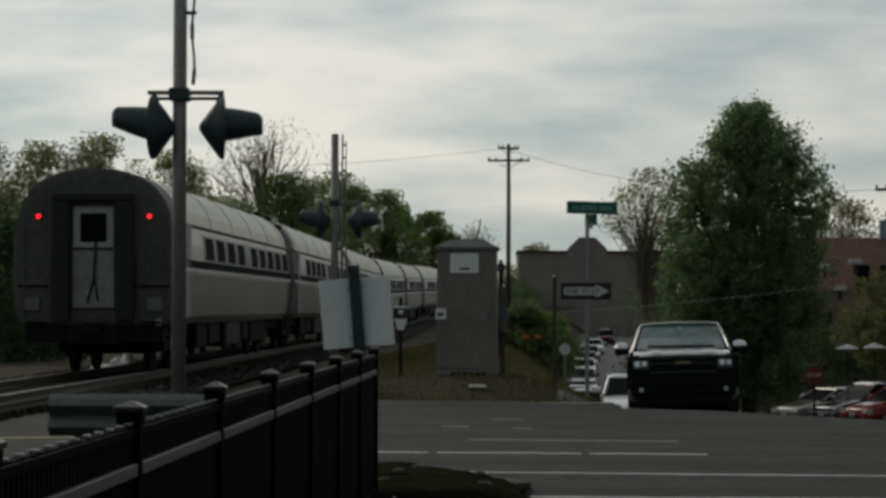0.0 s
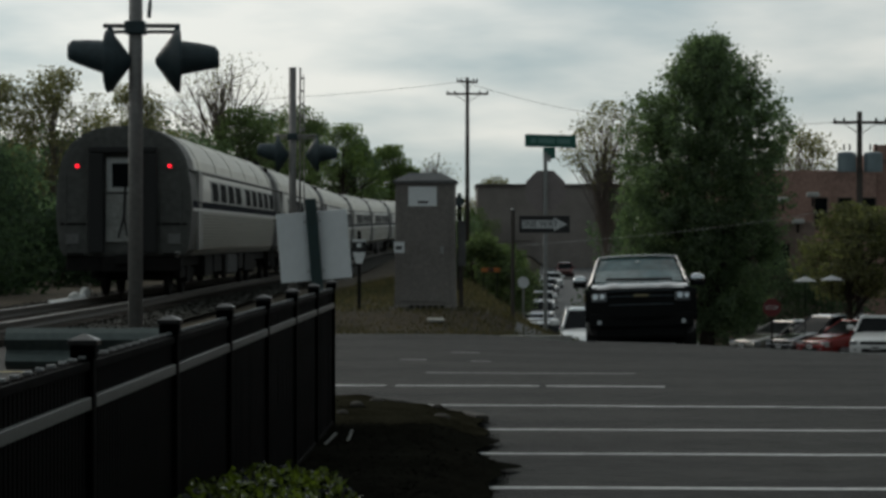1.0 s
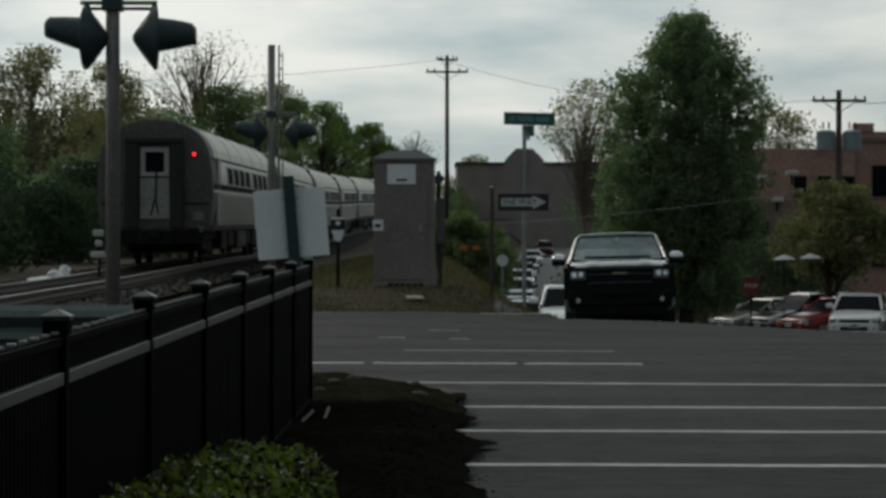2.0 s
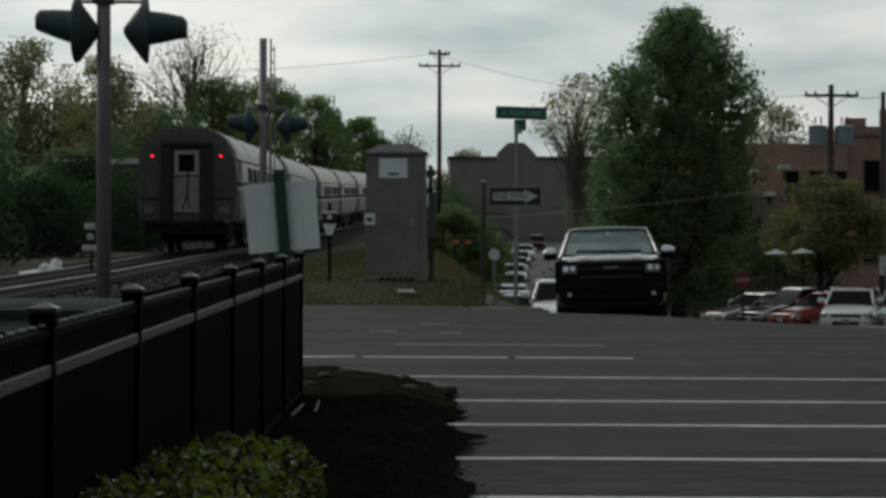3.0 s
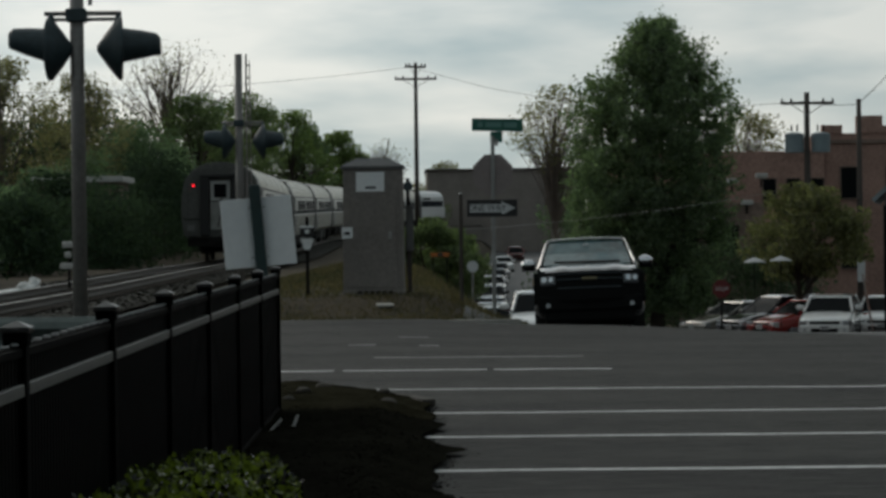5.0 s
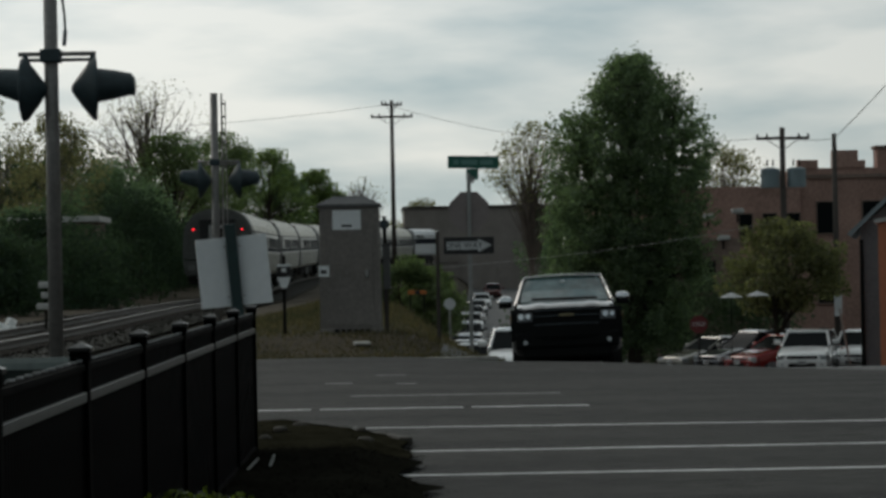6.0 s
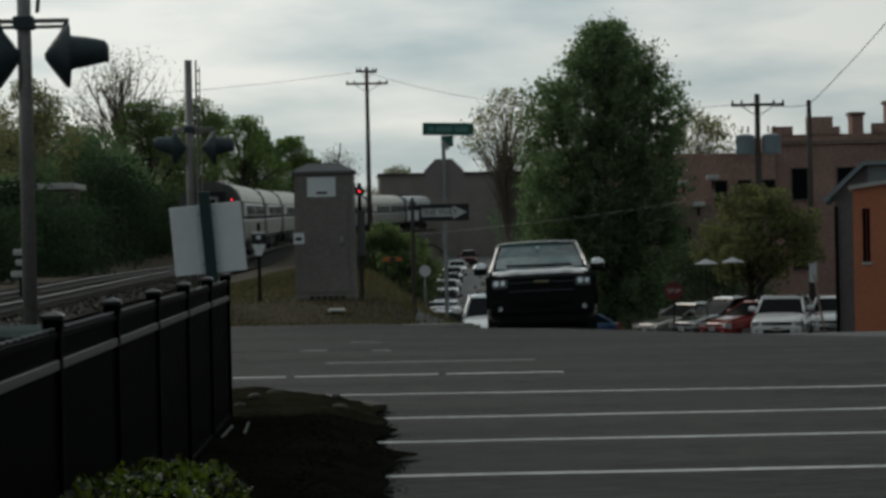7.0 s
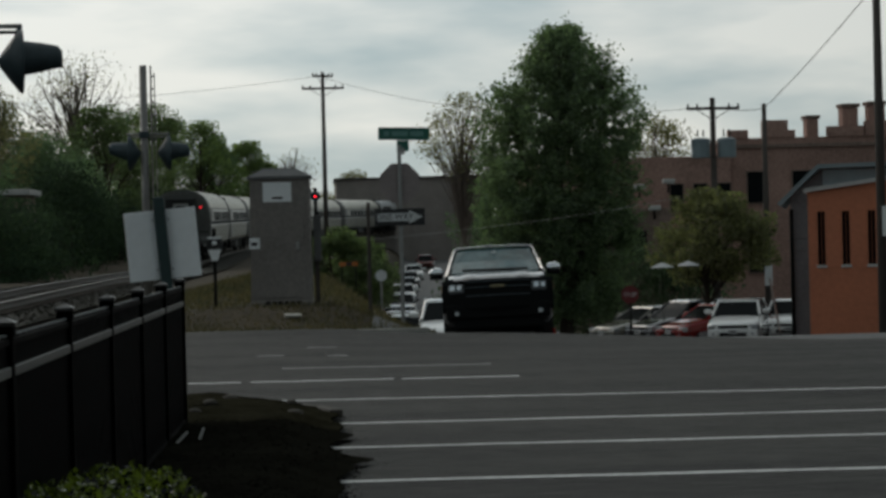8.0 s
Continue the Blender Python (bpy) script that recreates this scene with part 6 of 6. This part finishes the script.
def orange_building():
    X, Y = 12.98, 63.0
    z0 = land(X, Y) - 0.3
    b = base("orange_building", X, Y, z0, -13.5, "single storey orange painted building with narrow windows", "building")
    top = 2.42 - z0
    W, win_w, wz0, wz1, rise = 7.5, 0.19, 0.55 - z0, 1.92 - z0, 0.13
    xs = [0.33, 0.95, 1.60, 2.3, 3.0]
    edges = [0.0]
    for x in xs:
        edges += [x - win_w / 2, x + win_w / 2]
    edges.append(W)
    bm = bmesh.new()
    zs = [0, wz0, wz1, top]
    grid = {}
    for yy in (0, 0.3):
        for i, x in enumerate(edges):
            for j, z in enumerate(zs):
                grid[yy, i, j] = bm.verts.new((x, yy, z + (rise * x if j == 3 else 0)))
    last = len(edges) - 1
    for i in range(last):
        for j in range(3):
            hole = i % 2 == 1 and j == 1
            if not hole:
                for yy in (0, 0.3):
                    bm.faces.new([grid[yy, i, j], grid[yy, i + 1, j], grid[yy, i + 1, j + 1], grid[yy, i, j + 1]])
            else:
                for p, q in (((i, 1), (i + 1, 1)), ((i + 1, 1), (i + 1, 2)), ((i + 1, 2), (i, 2)), ((i, 2), (i, 1))):
                    bm.faces.new([grid[0, *p], grid[0, *q], grid[0.3, *q], grid[0.3, *p]])
    for j in range(3):
        for i in (0, last):
            bm.faces.new([grid[0, i, j], grid[0.3, i, j], grid[0.3, i, j + 1], grid[0, i, j + 1]])
    for i in range(last):
        bm.faces.new([grid[0, i, 3], grid[0.3, i, 3], grid[0.3, i + 1, 3], grid[0, i + 1, 3]])
    bmesh.ops.recalc_face_normals(bm, faces=bm.faces)
    part("front_wall", bm, ORANGEWALL, b)
    part("side_wall", boxm(0, 0.3, 0.3, 9, 0, top), ORANGEWALL, b)
    part("back_wall", boxm(0.3, W, 8.7, 9, 0, top), ORANGEWALL, b)
    part("end_wall", boxm(W - 0.3, W, 0.3, 8.7, 0, top + rise * (W - 0.3)), ORANGEWALL, b)
    slab = [(-0.10, top - 0.011), (W + 0.08, top + rise * (W + 0.08) + 0.002), (W + 0.08, top + rise * (W + 0.08) + 0.10), (-0.10, top + 0.087)]
    part("roof", prism(bmesh.new(), slab, pose(0, -0.12, 0), 9.2), TRIM, b, "pale metal roof edge")
    for x in xs:
        w = part("window", boxm(x - win_w / 2, x + win_w / 2, 0.16, 0.2, wz0, wz1), DARKGLASS, b)
        part("sill", boxm(x - win_w / 2 - 0.04, x + win_w / 2 + 0.04, -0.05, 0.16, wz0 - 0.07, wz0 - 0.002, bevel=0.01), TRIM, w)
        part("mullion", boxm(x - 0.015, x + 0.015, 0.12, 0.159, wz0, wz1), ORANGEDARK, w)


ORANGEDARK = mat("dark_orange_trim", (0.16, 0.05, 0.025), 0.8, 0, 0.15, 1.0, 10.0)
orange_building()


def grey_building():
    X, Y = 15.1, 76.0
    z0 = land(X, Y) - 0.3
    b = base("grey_building", X, Y, z0, -12, "grey sided building with a sloping pale metal roof", "building")
    zz = [(0.0, 2.45), (0.95, 3.30), (8, 3.40)]
    out = [(0, 0), (8, 0), (8, zz[2][1] - z0), (0.95, zz[1][1] - z0), (0, zz[0][1] - z0)]
    part("wall", prism(bmesh.new(), out, pose(0, 0, 0), 9), GREYSIDING, b)
    rp = [(-0.3, zz[0][1] - z0 - 0.25), (0.9, zz[1][1] - z0 + 0.03), (8.2, zz[2][1] - z0 + 0.03), (8.2, zz[2][1] - z0 + 0.16), (0.85, zz[1][1] - z0 + 0.16), (-0.4, zz[0][1] - z0 - 0.16)]
    part("roof", prism(bmesh.new(), rp, pose(0, -0.4, 0), 9.8), TRANSF, b)
    part("downpipe", tubem((0.02, -0.1, 0), (0.02, -0.1, 2.1 - z0), 0.06, n=8), PLASTIC, b)
    part("upper_panel", boxm(1.0, 7.9, -0.06, -0.024, 2.55 - z0, 3.3 - z0), TRANSF, b, "pale sheet metal upper wall")
    for k in range(13):
        part("board", boxm(0.02, 7.9, -0.022, -0.002, 0.2 + 0.38 * k, 0.55 + 0.38 * k), GREYSIDING, b)


grey_building()


def brick_building():
    Y = 135.0
    X0 = at(1300, Y) - 0.33
    z0 = -3.6
    b = base("brick_building", X0, Y, z0, 0, "long dark red brick building with stepped parapet and chimneys", "building")
    W = 26
    part("wall", boxm(7.9, W, 0, 12, 0, 10.15, bevel=0.02), BRICK, b)
    part("low_wing", boxm(-3.0, 7.9, -0.6, 9, 0, 9.2, bevel=0.02), BRICK, b)
    part("front_wing", boxm(-3.6, 4.0, -4.6, -0.61, 0, 6.4, bevel=0.02), BRICKDARK, b)
    for x0, x1, h in ((7.9, 9.0, 0.45), (9.8, 11.2, 0.95), (11.2, 11.6, 0.4), (13.4, 15.4, 0.55), (15.5, 17.7, 0.8)):
        part("parapet_block", boxm(x0, x1, -0.1, 0.4, 10.15, 10.15 + h), BRICK, b)
    for x, h, w in ((12.7, 1.0, 0.32), (14.8, 1.6, 0.44), (16.3, 1.7, 0.44), (19.2, 1.4, 0.5), (22, 1.4, 0.5)):
        c = part("chimney", boxm(x - w, x + w, 0.5, 1.6, 10.15, 10.15 + h, bevel=0.03), BRICK, b)
        part("chimney_cap", boxm(x - w - 0.1, x + w + 0.1, 0.4, 1.7, 10.15 + h, 10.15 + h + 0.2, bevel=0.03), BRICKDARK, c)
    part("cornice", boxm(7.8, W + 0.1, -0.16, -0.002, 9.6, 9.8), BRICKDARK, b)
    for px, py in ((1386, 354), (1438, 345), (1359, 420), (1412, 392), (1330, 372)):
        lx, lz = at(px, 130.3) - X0, up(py, 130.3) - z0
        l_ = part("wall_lamp", boxm(lx - 0.32, lx + 0.32, -4.95, -4.62, lz - 0.13, lz + 0.13, bevel=0.05), TRIM, b, "pale wall lamp")
        part("lamp_arm", boxm(lx - 0.05, lx + 0.05, -4.66, -4.60, lz - 0.6, lz - 0.131), PLASTIC, l_)
    for i in range(6):
        window_unit(b, 9.4 + 2.5 * i, -0.07, 6.6, 1.0, 1.7, frame_mat=BRICKDARK)
        window_unit(b, 9.4 + 2.5 * i, -0.07, 2.8, 1.0, 1.7, frame_mat=BRICKDARK)
    for i in range(3):
        window_unit(b, 4.9 + 1.3 * i, -0.67, 6.2, 0.7, 1.5, frame_mat=BRICKDARK)
        window_unit(b, -2.2 + 2.2 * i, -4.67, 3.6, 0.9, 1.6, frame_mat=BRICKDARK)


brick_building()


def closing_walls():
    # added walls, never in view, that block low sky light and darken reflections
    tagged(part("wall_east", boxm(30, 30.4, -45, 84, -0.5, 8.0), BRICKDARK), "added plain brown wall out of view that darkens reflections from the right", "wall", kind="structure")
    tagged(part("wall_south", boxm(-45, 30, -45.4, -45, -0.5, 7.0), BRICKDARK), "added plain brown wall out of view that darkens reflections from behind", "wall", kind="structure")


closing_walls()


def far_hall():
    Y = 300.0
    X0, X1 = at(845, Y), at(1120, Y)
    z0 = -1.5
    b = base("brown_brick_hall", X0, Y, z0, 0, "long low brown brick hall on the rise", "building")
    part("wall", boxm(0, X1 - X0, 0, 14, 0, up(330, Y) - z0), HALLBRICK, b)
    part("roof_edge", boxm(-0.2, X1 - X0 + 0.2, -0.3, 14.2, up(330, Y) - z0 + 0.01, up(326, Y) - z0), WOODPOLE, b)
    for i in range(9):
        part("pilaster", boxm(0.2 + 2.2 * i, 0.6 + 2.2 * i, -0.12, -0.003, 0, up(333, Y) - z0), HALLBRICK, b)


far_hall()


def shed():
    Y = 128.0
    b = base("low_shed", at(160, Y), Y, land(at(160, Y), Y) - 0.2, 0, "low dark shed with a pale metal roof edge", "building")
    w = at(300, Y) - at(160, Y)
    part("wall", boxm(0, w, 0, 5, 0, 4.6), BRICKDARK, b)
    part("roof", boxm(-0.3, w + 0.3, -0.4, 5.3, 4.601, 4.90, bevel=0.03), TRIM, b)


shed()


# ---- small things about the place ----
def trackside():
    y = 63.0
    x = at(214, y)
    z = land(x, y)
    s = base("dwarf_signal", x, y, z, 0, "short trackside post carrying pale boxes", "railway signal")
    part("post", tubem((0, 0, -0.1), (0, 0, up(446, y) - z), 0.035, n=8), UNDER, s)
    for py, w in ((452, 0.16), (470, 0.10), (490, 0.22)):
        zz = up(py, y) - z
        part("pale_box", boxm(-w, w * 0.7, -0.14, -0.04, zz - 0.08, zz + 0.08, bevel=0.03), TRIM, s)
    y = 61.0
    x = at(131, y)
    z = land(x, y)
    r = base("white_rubble", x, y, z, 0, "small heap of broken white concrete beside the track", "rubble")
    for i, (dx, dz, w, h) in enumerate(((-0.24, 0.08, 0.40, 0.12), (0.22, 0.14, 0.28, 0.19), (0.28, 0.34, 0.15, 0.14), (0.03, 0.22, 0.18, 0.11))):
        bm = bmesh.new()
        bmesh.ops.create_icosphere(bm, subdivisions=2, radius=1)
        for v in bm.verts:
            v.co *= 1 + 0.4 * noise.noise(v.co * 1.7 + Vector((i * 3, 0, 0)))
            v.co = Vector((v.co.x * w, v.co.y * w, v.co.z * h))
        part("chunk", bm, PALECHUNK, r).matrix_basis = pose(dx, 0, dz, 0, 12 * i, 40 * i)
    pad = part("concrete_pad", boxm(-0.9, 0.9, -0.5, 0.5, -0.2, 0.05, bevel=0.02), KERBDIRT)
    pad.matrix_basis = pose(at(190, 64) + 0.0, 64.5, land(at(190, 64), 64.5) + 0.06)
    tagged(pad, "pale concrete pad beside the track", "concrete pad", kind="structure")


PALECHUNK = mat("pale_broken_concrete", (0.8, 0.8, 0.78), 0.9, 0, 0.2, 3.0, 15.0, 0.4, 20)
trackside()


def amber_board():
    y = 72.0
    x = at(868, y)
    z = land(x, y)
    s = base("work_sign", x, y, z, 0, "added orange board in the grass standing in for two amber glints", "sign")
    zz = up(478, y) - z
    # orange board with a dark middle stands in for two amber glints
    part("board", boxm(-0.27, 0.27, -0.01, 0.01, zz - 0.06, zz + 0.06, bevel=0.004), AMBERBOARD, s)
    for sx in (-0.2, 0.2):
        part("leg", boxm(sx - 0.02, sx + 0.02, 0.012, 0.04, -0.1, zz), UNDER, s)
    part("bar", boxm(-0.07, 0.09, -0.014, -0.011, zz - 0.05, zz + 0.05), SIGNBLACK, s)


amber_board()


def round_sign():
    y = 60.0
    x = at(926, y)
    z = land(x, y)
    s = base("round_sign", x, y, z, 0, "pale back of a small round sign on a post", "sign")
    zz = up(500, y) - z
    part("post", tubem((0, 0, -0.1), (0, 0, zz), 0.025, n=8), GALV, s)
    part("disc", tubem((0, -0.03, zz), (0, -0.045, zz), 0.14, n=20), SIGNGREY, s)


round_sign()


def stop_sign_far():
    y = 88.0
    x = at(1366, y)
    z = land(x, y)
    s = base("stop_sign", x, y, z, 0, "red octagonal stop sign beyond the parked cars", "stop sign")
    zz = up(545, y) - z
    part("post", boxm(-0.03, 0.03, 0.012, 0.06, -0.1, zz + 0.3), UNDER, s)
    octo = [(0.34 * math.cos(radians(22.5 + 45 * k)), 0.34 * math.sin(radians(22.5 + 45 * k))) for k in range(8)]
    p = part("panel", prism(bmesh.new(), octo, pose(0, 0, zz), 0.008), STOPRED, s)
    words("STOP", 0.20, SIGNGREY, p, pose(0, -0.006, zz, 90, 0, 0))


stop_sign_far()


CANVAS = mat("pale_grey_canvas", (0.45, 0.46, 0.46), 0.9, 0, 0.2, 3.0, 20.0)


def umbrella(px, py, y):
    x = at(px, y)
    z = land(x, y)
    u = base("patio_umbrella", x, y, z, 0, "open pale patio umbrella", "umbrella", "patio umbrellas")
    top = up(py, y) - z
    part("pole", tubem((0, 0, 0), (0, 0, top - 0.1), 0.014, n=8), UNDER, u)
    bm = bmesh.new()
    bmesh.ops.create_cone(bm, cap_ends=True, segments=8, radius1=0.42, radius2=0.05, depth=0.16, matrix=Matrix.Translation((0, 0, top - 0.08)))
    part("canopy", bm, CANVAS, u)


near_pole = utility_pole(at(1824, 58), 58, 9.5, (), "dark wooden utility pole with a small white sign", r=0.13)
part("sign_plate", boxm(-0.02, 0.16, -0.17, -0.155, up(452, 58) - near_pole.location.z, up(398, 58) - near_pole.location.z), LETTER, near_pole, "small white notice plate")
lp = base("leaning_post", at(1645, 70), 70, up(624, 70) - 0.9, 0, "pale metal post leaning beside the parked cars", "post")
part("shaft", tubem((0, 0, 0), (at(1618, 70) - at(1645, 70), 0, up(522, 70) - up(624, 70) + 0.9), 0.03, n=8), GALV, lp)
part("foot", boxm(-0.08, 0.08, -0.08, 0.08, -0.6, 0.02), CONCRETE, lp)
plain = bpy.data.objects["utility_pole.002"]
part("sign_plate", boxm(-0.16, 0.16, -0.19, -0.17, up(535, 104.5) - plain.location.z, up(498, 104.5) - plain.location.z), SIGNGREY, plain, "small pale sign plate")
umbrella(1425, 490, 85)
umbrella(1472, 488, 86)

wire((1.4, 143, 11.0), (-24, 143, 9.8), 0.5, 0.011)
wire((1.4, 143, 10.9), (17.42, 104, 6.75), 1.0, 0.011)
wire((1.32, 47.0, up(436, 47)), (17.6, 103.8, up(358, 104)), 0.2, 0.005, "thin pale service wire", material=GALV)
wire((17.42, 104, 6.75), (19.7, 104.5, 6.65), 0.12, 0.015)
wire((19.7, 104.5, 6.65), (at(1900, 72), 72, up(-90, 72)), 0.2, 0.016)


# a signal beside the far track: an added cover hides its ever-lit red lamp until the train has cleared
def block_signal():
    y = 60.0
    x = at(813, y)
    z = land(x, y)
    s = base("block_signal", x, y, z, 0, "dark railway block signal with a red lamp", "railway signal")
    hz = up(357, y) - z
    part("mast", tubem((0, 0, -0.1), (0, 0, hz + 0.2), 0.05, n=10), UNDER, s)
    part("target", tubem((0, -0.06, hz), (0, -0.09, hz), 0.12, n=20), SIGNALBLACK, s)
    part("lens", tubem((0, -0.09, hz), (0, -0.10, hz), 0.026, n=14), REDGLOW, s, "glowing red signal lens")
    v = new("vane_arm")
    v.parent = s
    v.matrix_basis = pose(0.0, -0.12, hz + 0.14)
    part("vane", tubem((0, 0, -0.14), (0, -0.012, -0.14), 0.065, n=14), SIGNALBLACK, v)
    return v, hz


LAMP_COVER, LAMP_COVER_Z = block_signal()


# ---- what moves ----
ARC_Y = [y for y in np.arange(20.0, 520.0, 0.5)]
ARC_S = [0.0]
for y_a, y_b in zip(ARC_Y, ARC_Y[1:]):
    ARC_S.append(ARC_S[-1] + math.hypot(y_b - y_a, track_x(y_b) - track_x(y_a)))


def on_track(s):
    y = float(np.interp(s, ARC_S, ARC_Y))
    return Vector((track_x(y), y, rail_z(y)))


def arc_of(y):
    return float(np.interp(y, ARC_Y, ARC_S))


def train_pose(t, back, length):
    s = arc_of(48.6 + 9.9 * t + 0.13 * t * t) + back
    a, b = on_track(s + 3), on_track(s + length - 3)
    d = (b - a).normalized()
    o = a - d * 3
    return pose(o.x, o.y, o.z, math.degrees(math.asin(d.z)), 0, -math.degrees(math.atan2(d.x, d.y)))


def motions():
    times = span(0, 8, 0.5)
    for i, c in enumerate(TRAIN):
        walk(c, [(t, train_pose(t, 26.0 * i, CARLEN)) for t in times])
    walk(LAMP_COVER, [(t, pose(0.0, -0.12, LAMP_COVER_Z + 0.14, 0, turn, 0)) for t, turn in ((0, 0), (6.1, 0), (6.2, 40), (6.3, 80), (8, 80))])
    lane = 98.0
    crossing = []
    for t, x in ((0, 47.0), (2.0, 35.4), (4.0, 23.8), (5.8, 13.4), (6.2, 11.2), (6.4, 10.05), (6.6, 8.95), (6.8, 7.6), (7.0, 6.2), (7.2, 5.5), (7.4, 5.35), (8, 5.35)):
        crossing.append((t, pose(x, lane, land(x + 2.2, lane) + 0.015, 0, 0, -90)))
    walk(CROSSING, crossing)
    walk(LOCO, [(t, train_pose(t, 26.0 * 6, 17.2)) for t in times])


motions()
